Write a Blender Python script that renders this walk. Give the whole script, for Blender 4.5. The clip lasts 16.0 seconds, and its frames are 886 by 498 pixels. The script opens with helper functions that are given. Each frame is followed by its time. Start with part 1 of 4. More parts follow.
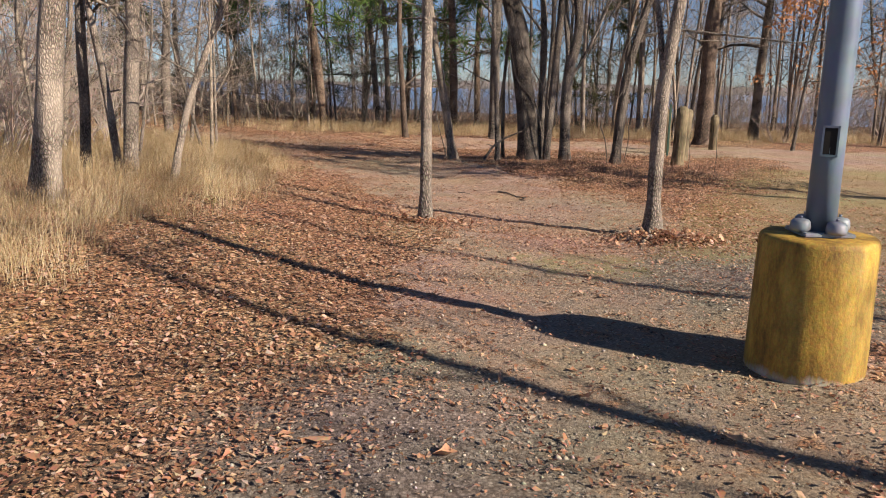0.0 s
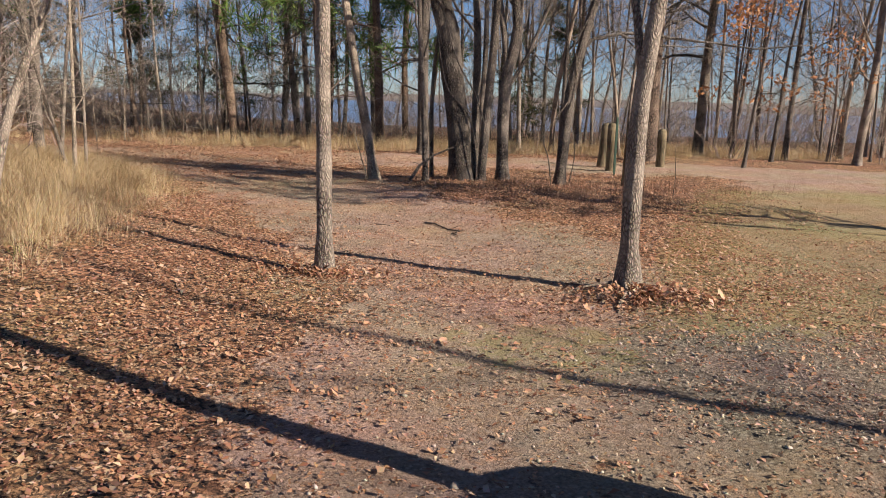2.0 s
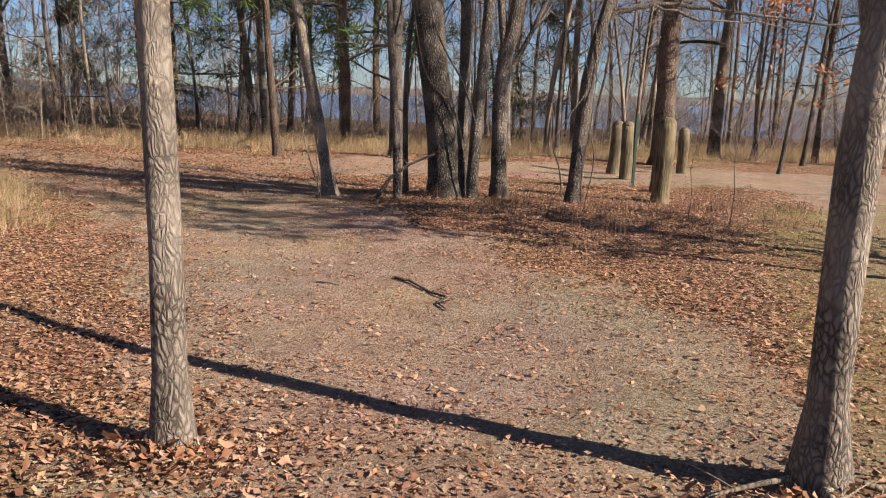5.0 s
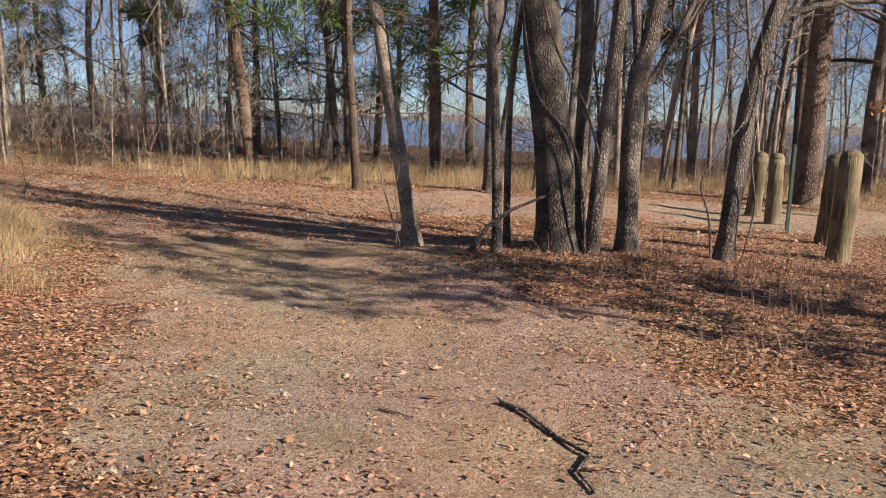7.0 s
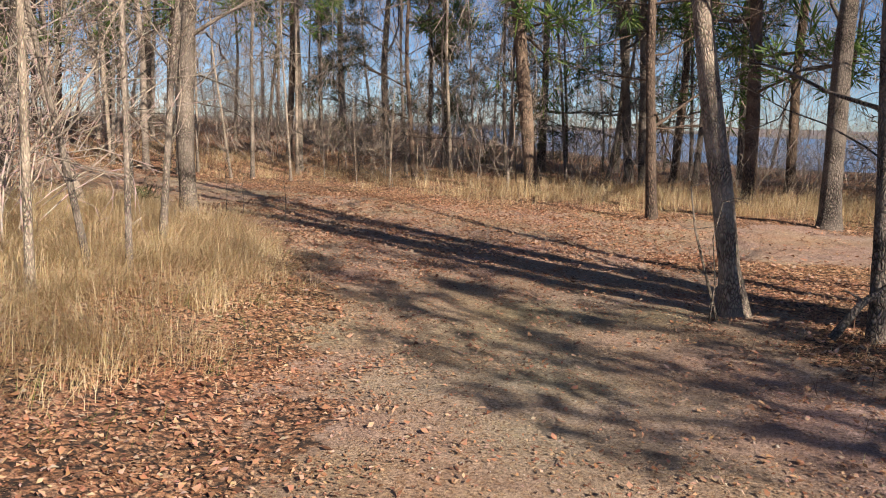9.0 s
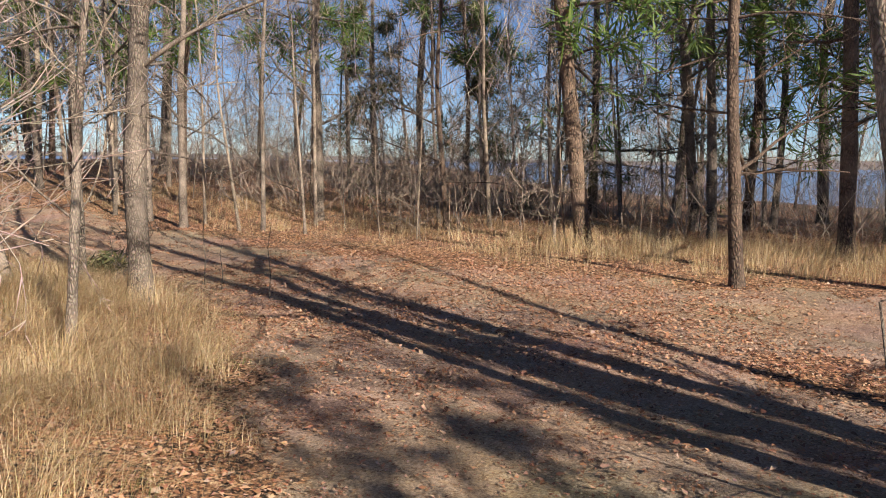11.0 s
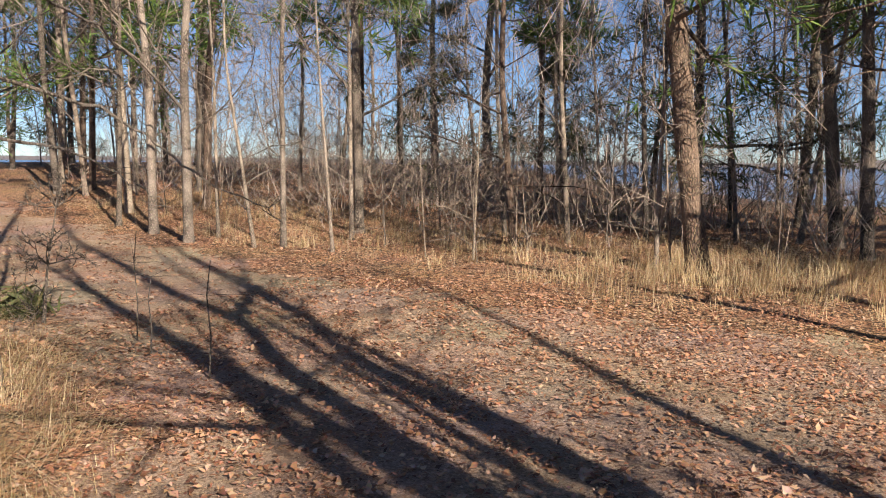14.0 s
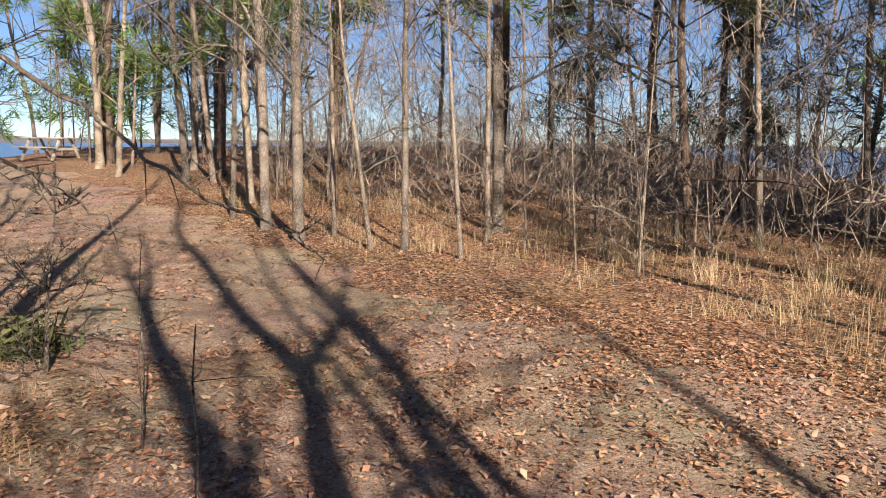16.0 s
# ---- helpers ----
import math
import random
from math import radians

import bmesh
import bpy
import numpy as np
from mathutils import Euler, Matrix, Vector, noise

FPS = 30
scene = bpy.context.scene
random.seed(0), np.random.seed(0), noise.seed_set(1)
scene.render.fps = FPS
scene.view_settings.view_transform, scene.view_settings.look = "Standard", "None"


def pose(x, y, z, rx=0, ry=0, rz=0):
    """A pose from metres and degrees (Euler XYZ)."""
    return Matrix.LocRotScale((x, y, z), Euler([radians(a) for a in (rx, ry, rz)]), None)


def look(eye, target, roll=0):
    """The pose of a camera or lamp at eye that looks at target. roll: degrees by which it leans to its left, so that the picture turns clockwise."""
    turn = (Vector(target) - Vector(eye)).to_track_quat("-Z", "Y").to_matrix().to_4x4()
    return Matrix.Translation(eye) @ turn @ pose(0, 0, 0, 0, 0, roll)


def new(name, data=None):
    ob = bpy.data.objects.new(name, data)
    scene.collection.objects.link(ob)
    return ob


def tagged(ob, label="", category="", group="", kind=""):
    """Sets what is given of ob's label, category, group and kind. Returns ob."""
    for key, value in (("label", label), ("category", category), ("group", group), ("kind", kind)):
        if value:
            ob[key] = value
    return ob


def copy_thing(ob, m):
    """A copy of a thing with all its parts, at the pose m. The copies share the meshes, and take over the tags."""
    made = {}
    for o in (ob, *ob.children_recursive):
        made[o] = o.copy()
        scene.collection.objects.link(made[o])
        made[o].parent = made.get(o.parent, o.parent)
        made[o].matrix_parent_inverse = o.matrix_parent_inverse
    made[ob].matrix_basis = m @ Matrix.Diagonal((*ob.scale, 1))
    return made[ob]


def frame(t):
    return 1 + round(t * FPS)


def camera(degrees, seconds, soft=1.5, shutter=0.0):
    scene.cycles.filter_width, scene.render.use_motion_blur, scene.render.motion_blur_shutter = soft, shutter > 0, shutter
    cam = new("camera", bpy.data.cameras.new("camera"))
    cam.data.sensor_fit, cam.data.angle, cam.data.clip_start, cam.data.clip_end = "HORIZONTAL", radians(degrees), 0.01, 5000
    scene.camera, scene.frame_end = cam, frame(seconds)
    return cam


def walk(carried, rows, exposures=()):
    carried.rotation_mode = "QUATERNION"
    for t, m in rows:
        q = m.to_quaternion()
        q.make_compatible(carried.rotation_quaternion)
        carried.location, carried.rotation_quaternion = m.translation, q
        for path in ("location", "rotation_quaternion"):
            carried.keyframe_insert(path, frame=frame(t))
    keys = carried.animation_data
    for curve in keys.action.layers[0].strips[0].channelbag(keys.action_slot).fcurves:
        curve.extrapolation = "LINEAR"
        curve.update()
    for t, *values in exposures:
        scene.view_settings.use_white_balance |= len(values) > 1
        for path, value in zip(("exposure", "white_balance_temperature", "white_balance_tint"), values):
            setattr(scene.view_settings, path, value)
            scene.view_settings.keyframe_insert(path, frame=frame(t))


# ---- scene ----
cam = camera(57.5, 16.0, soft=1.0)
METRES, EYE, TILT, LEAN, TURN = 19.2, 1.5, 0.0, 0.0, 0.0
ROWS = [
    (0.0, 0.0, 0.0, 0.0, 0.27, -11.69, -1.32),
    (0.5, 0.0011, 0.028, -0.0005, 2.13, -10.93, -0.81),
    (1.0, 0.0031, 0.0585, -0.0028, 0.84, -11.63, -1.15),
    (1.5, 0.0063, 0.0877, -0.0042, -2.1, -11.94, -0.83),
    (2.0, 0.0112, 0.12, -0.004, -4.5, -10.67, -1.71),
    (2.5, 0.0132, 0.1497, -0.0043, -6.42, -11.32, -1.94),
    (3.0, 0.0174, 0.1803, -0.0052, -6.0, -11.5, -2.55),
    (3.5, 0.0165, 0.2118, -0.0062, -6.76, -12.83, -2.49),
    (4.0, 0.0188, 0.2414, -0.0063, -6.52, -12.53, -2.18),
    (6.5, 0.0294, 0.3952, -0.0078, -3.77, -9.28, -1.98),
    (7.0, 0.0255, 0.4248, -0.0083, 0.2, -9.35, -1.84),
    (7.5, 0.023, 0.4542, -0.0088, 5.87, -9.02, -1.68),
    (8.0, 0.0192, 0.4841, -0.009, 10.76, -9.37, -1.92),
    (8.5, 0.0139, 0.5142, -0.0085, 15.6, -9.26, -1.61),
    (9.0, 0.0078, 0.5466, -0.0087, 20.47, -8.98, -1.69),
    (9.5, -0.0018, 0.5789, -0.008, 22.73, -9.11, -1.07),
    (10.0, -0.0102, 0.6139, -0.005, 22.96, -7.52, -0.94),
    (12.5, -0.058, 0.7536, -0.0002, 24.95, -6.29, -0.89),
    (13.0, -0.0689, 0.7838, -0.0039, 25.19, -6.58, -0.85),
    (13.5, -0.0803, 0.8167, -0.0067, 27.42, -5.96, -1.01),
    (14.0, -0.0955, 0.8482, -0.0063, 29.04, -6.41, -0.58),
    (14.5, -0.11, 0.8801, -0.0057, 32.51, -6.31, -0.59),
    (15.0, -0.1269, 0.9071, -0.0028, 35.42, -6.99, -0.47),
    (15.5, -0.1421, 0.9336, -0.0033, 37.66, -7.92, -0.22),
    (16.0, -0.1601, 0.9603, -0.0052, 39.84, -7.65, -0.58),
]
walk(cam, [(t, pose(0, 0, EYE, TILT, LEAN, TURN) @ pose(METRES * x, METRES * y, METRES * z, 90 + pitch, roll, yaw)) for t, x, y, z, yaw, pitch, roll in ROWS],
     exposures=((0.0, 0.88), (4.0, 0.9), (6.5, 1.0), (10.0, 0.98), (12.5, 1.08), (16.0, 1.1)))

# ---- light ----
SUN_AZ, SUN_EL = 148.9, 29.0            # way the shadows fall, degrees from +x; height of the sun
sun_way = Vector((-math.cos(radians(SUN_AZ)), -math.sin(radians(SUN_AZ)), math.tan(radians(SUN_EL)))).normalized()
world = bpy.data.worlds.new("world")
scene.world = world
world.use_nodes = True
wn = world.node_tree.nodes
sky = wn.new("ShaderNodeTexSky")
sky.sky_type, sky.sun_disc = "NISHITA", False
sky.sun_elevation = radians(SUN_EL)
sky.sun_rotation = math.atan2(sun_way.x, sun_way.y)
sky.altitude, sky.air_density, sky.dust_density, sky.ozone_density = 2500, 0.8, 0.0, 3.0
tint = wn.new("ShaderNodeMix")
tint.data_type, tint.blend_type = "RGBA", "MULTIPLY"
tint.inputs[0].default_value = 1.0
tint.inputs[7].default_value = (0.98, 1.02, 1.08, 1)                  # clear winter air
world.node_tree.links.new(sky.outputs[0], tint.inputs[6])
world.node_tree.links.new(tint.outputs[2], wn["Background"].inputs[0])
wn["Background"].inputs[1].default_value = 0.05
sun = bpy.data.lights.new("sun", "SUN")
sun.energy, sun.angle, sun.color = 5.0, radians(0.55), (1.0, 0.84, 0.68)
sun_ob = new("sun", sun)
sun_ob.matrix_world = look(sun_way * 60, (0, 0, 0))


# ---- materials ----
def material(name):
    m = bpy.data.materials.new(name)
    m.use_nodes = True
    return m, m.node_tree.nodes, m.node_tree.links, m.node_tree.nodes["Principled BSDF"]


def ramp(nodes, stops):
    n = nodes.new("ShaderNodeValToRGB")
    e = n.color_ramp.elements
    while len(e) < len(stops):
        e.new(0.5)
    for el, (p, c) in zip(e, stops):
        el.position, el.color = p, (*c, 1)
    return n


def tex(nodes, links, kind, scale, vec=None, **kw):
    n = nodes.new("ShaderNodeTex" + kind)
    n.inputs["Scale"].default_value = scale
    for k, v in kw.items():
        n.inputs[k].default_value = v
    if vec is not None:
        links.new(vec, n.inputs["Vector"])
    return n


def mix(nodes, links, fac, a, b, blend="MIX"):
    n = nodes.new("ShaderNodeMix")
    n.data_type, n.blend_type = "RGBA", blend
    for sock, v in ((0, fac), (6, a), (7, b)):
        if isinstance(v, (int, float)):
            n.inputs[sock].default_value = v
        elif isinstance(v, tuple):
            n.inputs[sock].default_value = (*v, 1)
        else:
            links.new(v, n.inputs[sock])
    return n.outputs[2]


def math_node(nodes, links, op, a, b=0.0):
    n = nodes.new("ShaderNodeMath")
    n.operation, n.use_clamp = op, op in ("MULTIPLY_ADD",)
    for sock, v in ((0, a), (1, b)):
        if isinstance(v, (int, float)):
            n.inputs[sock].default_value = v
        else:
            links.new(v, n.inputs[sock])
    return n.outputs[0]


def bump(nodes, links, bsdf, height, strength, dist):
    n = nodes.new("ShaderNodeBump")
    n.inputs["Strength"].default_value, n.inputs["Distance"].default_value = strength, dist
    links.new(height, n.inputs["Height"])
    links.new(n.outputs[0], bsdf.inputs["Normal"])


def bark(name, dark, light, ridge=26.0, squash=0.16, depth=0.02):
    """Furrowed bark: stretched cells, lichen patches, tint by tree."""
    m, n, l, b = material(name)
    co = n.new("ShaderNodeTexCoord").outputs["Object"]
    mp = n.new("ShaderNodeMapping")
    mp.inputs["Scale"].default_value = (1, 1, squash)
    l.new(co, mp.inputs[0])
    warp = tex(n, l, "Noise", 9.0, mp.outputs[0], Detail=3.0)
    off = mix(n, l, 0.12, mp.outputs[0], warp.outputs["Color"], "ADD")
    v = tex(n, l, "Voronoi", ridge, off)
    v.feature = "DISTANCE_TO_EDGE"
    fine = tex(n, l, "Noise", ridge * 3, mp.outputs[0], Detail=6.0, Roughness=0.7)
    r = ramp(n, [(0.02, dark), (0.13, tuple(0.6 * p + 0.4 * q for p, q in zip(dark, light))), (0.4, light)])
    l.new(v.outputs["Distance"], r.inputs[0])
    g = mix(n, l, 0.75, r.outputs[0], fine.outputs["Color"], "OVERLAY")
    patch = tex(n, l, "Noise", 2.3, co, Detail=4.0)
    pr = ramp(n, [(0.42, (0, 0, 0)), (0.62, (1, 1, 1))])
    l.new(patch.outputs[0], pr.inputs[0])
    lich = tuple(min(1, 1.25 * c + 0.03) for c in light)
    g = mix(n, l, math_node(n, l, "MULTIPLY", pr.outputs[0], 0.55), g, lich)
    info = n.new("ShaderNodeObjectInfo")
    hr = ramp(n, [(0.0, (0.62, 0.6, 0.58)), (0.5, (0.95, 0.92, 0.9)), (1.0, (1.15, 1.1, 1.0))])
    l.new(info.outputs["Random"], hr.inputs[0])
    g = mix(n, l, 1.0, g, hr.outputs[0], "MULTIPLY")
    l.new(g, b.inputs["Base Color"])
    b.inputs["Roughness"].default_value = 0.92
    h = math_node(n, l, "ADD", v.outputs["Distance"], math_node(n, l, "MULTIPLY", fine.outputs[0], 0.35))
    bump(n, l, b, h, 1.0, depth)
    return m


BARK_GREY = bark("bark_grey", (0.075, 0.062, 0.052), (0.4, 0.355, 0.305), 44, 0.42, 0.022)
BARK_OAK = bark("bark_oak", (0.02, 0.017, 0.015), (0.27, 0.24, 0.212), 38, 0.5, 0.045)
BARK_PINE = bark("bark_pine", (0.04, 0.03, 0.025), (0.21, 0.155, 0.118), 24, 0.5, 0.035)
BARK_FAR = bark("bark_far", (0.05, 0.042, 0.036), (0.3, 0.255, 0.22), 30, 0.35, 0.012)


def tinted(name, stops, rough=0.8, coarse=0.0, through_light=0.0):
    """Loose pieces whose colour runs over stops from piece to piece."""
    m, n, l, b = material(name)
    geo = n.new("ShaderNodeNewGeometry")
    r = ramp(n, stops)
    l.new(geo.outputs["Random Per Island"], r.inputs[0])
    no = tex(n, l, "Noise", 45.0, n.new("ShaderNodeTexCoord").outputs["Object"], Detail=3.0)
    c = mix(n, l, 0.45, r.outputs[0], no.outputs["Color"], "OVERLAY")
    l.new(c, b.inputs["Base Color"])
    b.inputs["Roughness"].default_value = rough
    if through_light:
        t = n.new("ShaderNodeBsdfTranslucent")
        l.new(c, t.inputs[0])
        mx = n.new("ShaderNodeMixShader")
        mx.inputs[0].default_value = through_light
        out = n["Material Output"]
        l.new(b.outputs[0], mx.inputs[1])
        l.new(t.outputs[0], mx.inputs[2])
        l.new(mx.outputs[0], out.inputs[0])
    return m


LEAF = tinted("dead_leaf", [(0.0, (0.1, 0.05, 0.034)), (0.18, (0.24, 0.115, 0.066)), (0.42, (0.42, 0.22, 0.128)), (0.65, (0.52, 0.305, 0.19)), (0.88, (0.6, 0.41, 0.285)), (1.0, (0.47, 0.365, 0.295))], 0.7, through_light=0.2)
STRAW = tinted("straw", [(0.0, (0.3, 0.2, 0.1)), (0.3, (0.5, 0.37, 0.19)), (0.65, (0.66, 0.53, 0.335)), (0.9, (0.75, 0.64, 0.45)), (1.0, (0.42, 0.37, 0.2))], 0.75, through_light=0.25)
STEM = tinted("weed_stem", [(0.0, (0.14, 0.08, 0.055)), (0.6, (0.24, 0.14, 0.095)), (1.0, (0.34, 0.23, 0.15))], 0.85)
GREEN = tinted("green_blade", [(0.0, (0.09, 0.13, 0.03)), (1.0, (0.2, 0.25, 0.06))], 0.7, through_light=0.25)
PINE = tinted("pine_needles", [(0.0, (0.04, 0.09, 0.02)), (0.6, (0.1, 0.18, 0.035)), (1.0, (0.19, 0.26, 0.06))], 0.6, through_light=0.25)
CEDAR = tinted("cedar_sprays", [(0.0, (0.05, 0.062, 0.026)), (0.6, (0.11, 0.125, 0.05)), (1.0, (0.19, 0.17, 0.075))], 0.75, through_light=0.25)
RUST = tinted("held_leaf", [(0.0, (0.26, 0.11, 0.05)), (0.6, (0.42, 0.2, 0.09)), (1.0, (0.5, 0.3, 0.16))], 0.7, through_light=0.25)
STONE = tinted("gravel_stone", [(0.0, (0.18, 0.15, 0.12)), (0.4, (0.32, 0.275, 0.225)), (0.8, (0.42, 0.365, 0.3)), (1.0, (0.52, 0.47, 0.4))], 0.85)


def ground_material():
    m, n, l, b = material("ground")
    co = n.new("ShaderNodeTexCoord").outputs["Object"]

    def attr(name):
        a = n.new("ShaderNodeAttribute")
        a.attribute_name = name
        return a.outputs["Fac"]
    big = tex(n, l, "Noise", 0.7, co, Detail=5.0)
    mid = tex(n, l, "Noise", 5.0, co, Detail=7.0, Roughness=0.7)
    fine = tex(n, l, "Noise", 55.0, co, Detail=6.0, Roughness=0.75)
    sharp = ramp(n, [(0.4, (0, 0, 0)), (0.6, (1, 1, 1))])
    l.new(fine.outputs[0], sharp.inputs[0])
    # packed earth with chips of leaf and stone
    r = ramp(n, [(0.28, (0.235, 0.165, 0.122)), (0.5, (0.375, 0.28, 0.215)), (0.72, (0.47, 0.368, 0.29))])
    l.new(mid.outputs[0], r.inputs[0])
    earth = mix(n, l, 0.4, r.outputs[0], sharp.outputs[0], "OVERLAY")
    damp = ramp(n, [(0.5, (0, 0, 0)), (0.66, (1, 1, 1))])
    l.new(tex(n, l, "Noise", 1.5, co, Detail=6.0, Roughness=0.65).outputs[0], damp.inputs[0])
    earth = mix(n, l, math_node(n, l, "MULTIPLY", damp.outputs[0], 0.55), earth, (0.2, 0.135, 0.092))
    chip = tex(n, l, "Voronoi", 85.0, co, Randomness=1.0)
    ck = ramp(n, [(0.0, (0.09, 0.055, 0.036)), (0.4, (0.3, 0.19, 0.12)), (0.75, (0.48, 0.36, 0.24)), (1.0, (0.58, 0.5, 0.4))])
    l.new(chip.outputs["Color"], ck.inputs[0])
    cm = ramp(n, [(0.5, (0, 0, 0)), (0.56, (1, 1, 1))])
    l.new(tex(n, l, "Noise", 24.0, co, Detail=4.0, Roughness=0.7).outputs[0], cm.inputs[0])
    earth = mix(n, l, math_node(n, l, "MULTIPLY", cm.outputs[0], 0.85), earth, ck.outputs[0])
    # pebbles
    v = tex(n, l, "Voronoi", 52.0, co, Randomness=1.0)
    pr = ramp(n, [(0.0, (0.14, 0.115, 0.09)), (0.5, (0.34, 0.285, 0.225)), (1.0, (0.58, 0.51, 0.42))])
    l.new(v.outputs["Color"], pr.inputs[0])
    peb = mix(n, l, math_node(n, l, "MULTIPLY", v.outputs["Distance"], 0.9), pr.outputs[0], (0.08, 0.06, 0.045))
    # leaf mould: flakes of two sizes, stretched by a warp
    warpn = tex(n, l, "Noise", 11.0, co, Detail=3.0)
    wv = mix(n, l, 0.16, co, warpn.outputs["Color"], "ADD")
    v2 = tex(n, l, "Voronoi", 24.0, wv, Randomness=1.0)
    lr = ramp(n, [(0.0, (0.12, 0.06, 0.036)), (0.25, (0.28, 0.142, 0.073)), (0.6, (0.46, 0.26, 0.145)), (1.0, (0.6, 0.42, 0.275))])
    l.new(v2.outputs["Color"], lr.inputs[0])
    # near-black between flakes: the shade of the gaps put into the colour
    gap_shade = ramp(n, [(0.42, (0, 0, 0)), (0.72, (1, 1, 1))])
    l.new(v2.outputs["Distance"], gap_shade.inputs[0])
    mould = mix(n, l, gap_shade.outputs[0], lr.outputs[0], (0.04, 0.025, 0.018))
    mould = mix(n, l, 0.62, mould, sharp.outputs[0], "OVERLAY")

    def edge(fac, noise_out, lo=0.44, hi=0.58):
        s = math_node(n, l, "ADD", fac, math_node(n, l, "MULTIPLY", math_node(n, l, "SUBTRACT", noise_out, 0.5), 1.7))
        rr = ramp(n, [(lo, (0, 0, 0)), (hi, (1, 1, 1))])
        l.new(s, rr.inputs[0])
        return rr.outputs[0]
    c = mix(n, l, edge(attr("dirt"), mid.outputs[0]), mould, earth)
    c = mix(n, l, edge(attr("gravel"), mid.outputs[0], 0.3, 0.75), c, peb)
    c = mix(n, l, math_node(n, l, "MULTIPLY", edge(attr("green"), mid.outputs[0]), 0.6), c, (0.29, 0.24, 0.1))
    c = mix(n, l, 0.25, c, big.outputs["Color"], "OVERLAY")
    l.new(c, b.inputs["Base Color"])
    b.inputs["Roughness"].default_value = 0.95
    h = math_node(n, l, "ADD", math_node(n, l, "MULTIPLY", fine.outputs[0], 0.7), math_node(n, l, "MULTIPLY", mid.outputs[0], 0.9))
    bump(n, l, b, h, 1.0, 0.04)
    return m


GROUND = ground_material()


def plain(name, colour, rough=0.6, metal=0.0, vary=0.3, scale=12.0, relief=0.2):
    m, n, l, b = material(name)
    co = n.new("ShaderNodeTexCoord").outputs["Object"]
    a = tex(n, l, "Noise", scale, co, Detail=6.0, Roughness=0.65)
    c = mix(n, l, vary, colour, a.outputs["Color"], "OVERLAY")
    l.new(c, b.inputs["Base Color"])
    b.inputs["Roughness"].default_value, b.inputs["Metallic"].default_value = rough, metal
    if relief:
        bump(n, l, b, a.outputs[0], relief, 0.01)
    return m


def yellow_paint():
    """Yellow road paint on rough concrete, rubbed off near the foot and on the rim."""
    m, n, l, b = material("yellow_paint")
    co = n.new("ShaderNodeTexCoord").outputs["Object"]
    mp = n.new("ShaderNodeMapping")
    mp.inputs["Scale"].default_value = (1, 1, 0.35)
    l.new(co, mp.inputs[0])
    a = tex(n, l, "Noise", 4.2, mp.outputs[0], Detail=9.0, Roughness=0.72)
    f = tex(n, l, "Noise", 60.0, co, Detail=5.0)
    r = ramp(n, [(0.34, (0.1, 0.055, 0.012)), (0.44, (0.28, 0.165, 0.025)), (0.56, (0.47, 0.31, 0.05)), (0.72, (0.5, 0.36, 0.1))])
    l.new(a.outputs[0], r.inputs[0])
    g = tex(n, l, "Noise", 3.1, mp.outputs[0], Detail=10.0, Roughness=0.75)
    gr = ramp(n, [(0.45, (0, 0, 0)), (0.6, (1, 1, 1))])
    l.new(g.outputs[0], gr.inputs[0])
    grime = mix(n, l, math_node(n, l, "MULTIPLY", gr.outputs[0], 0.6), r.outputs[0], (0.09, 0.06, 0.02))
    z = n.new("ShaderNodeSeparateXYZ")
    l.new(co, z.inputs[0])
    s = math_node(n, l, "ADD", math_node(n, l, "MULTIPLY", z.outputs[2], 9.0), math_node(n, l, "MULTIPLY", a.outputs[0], 2.4))
    wr = ramp(n, [(0.45, (1, 1, 1)), (0.6, (0, 0, 0))])
    l.new(math_node(n, l, "MULTIPLY", s, 0.333), wr.inputs[0])
    c = mix(n, l, wr.outputs[0], grime, (0.45, 0.41, 0.35))
    c = mix(n, l, 0.35, c, f.outputs["Color"], "OVERLAY")
    l.new(c, b.inputs["Base Color"])
    b.inputs["Roughness"].default_value = 0.75
    bump(n, l, b, math_node(n, l, "ADD", a.outputs[0], math_node(n, l, "MULTIPLY", f.outputs[0], 0.3)), 0.5, 0.015)
    return m


YELLOW = yellow_paint()
GALV = plain("galvanised_steel", (0.14, 0.185, 0.25), 0.5, 0.15, 0.35, 7.0, 0.05)
CAST = plain("cast_aluminium", (0.24, 0.27, 0.31), 0.55, 0.2, 0.35, 20.0, 0.2)
DARK = plain("hole_shade", (0.012, 0.012, 0.012), 0.9, 0, 0.1, 9, 0)
POSTWOOD = bark("post_wood", (0.06, 0.052, 0.032), (0.21, 0.175, 0.11), 40, 0.05, 0.006)
DEADWOOD = bark("dead_wood", (0.12, 0.1, 0.08), (0.42, 0.37, 0.3), 40, 0.3, 0.006)
GREENPOST = plain("green_post_paint", (0.03, 0.07, 0.05), 0.5, 0.0, 0.3, 20, 0.05)
TABLE = plain("weathered_boards", (0.42, 0.4, 0.36), 0.85, 0, 0.5, 18, 0.3)
WATER, wnn, wll, wb = material("lake_water")
wb.inputs["Base Color"].default_value = (0.1, 0.2, 0.38, 1)
wb.inputs["Roughness"].default_value = 0.3
wb.inputs["Specular IOR Level"].default_value = 0.3
wnoise = tex(wnn, wll, "Noise", 0.9, wnn.new("ShaderNodeTexCoord").outputs["Object"], Detail=6.0)
bump(wnn, wll, wb, wnoise.outputs[0], 0.5, 0.4)
SHORE = plain("far_shore_woods", (0.19, 0.18, 0.185), 1.0, 0, 0.4, 0.05, 0)


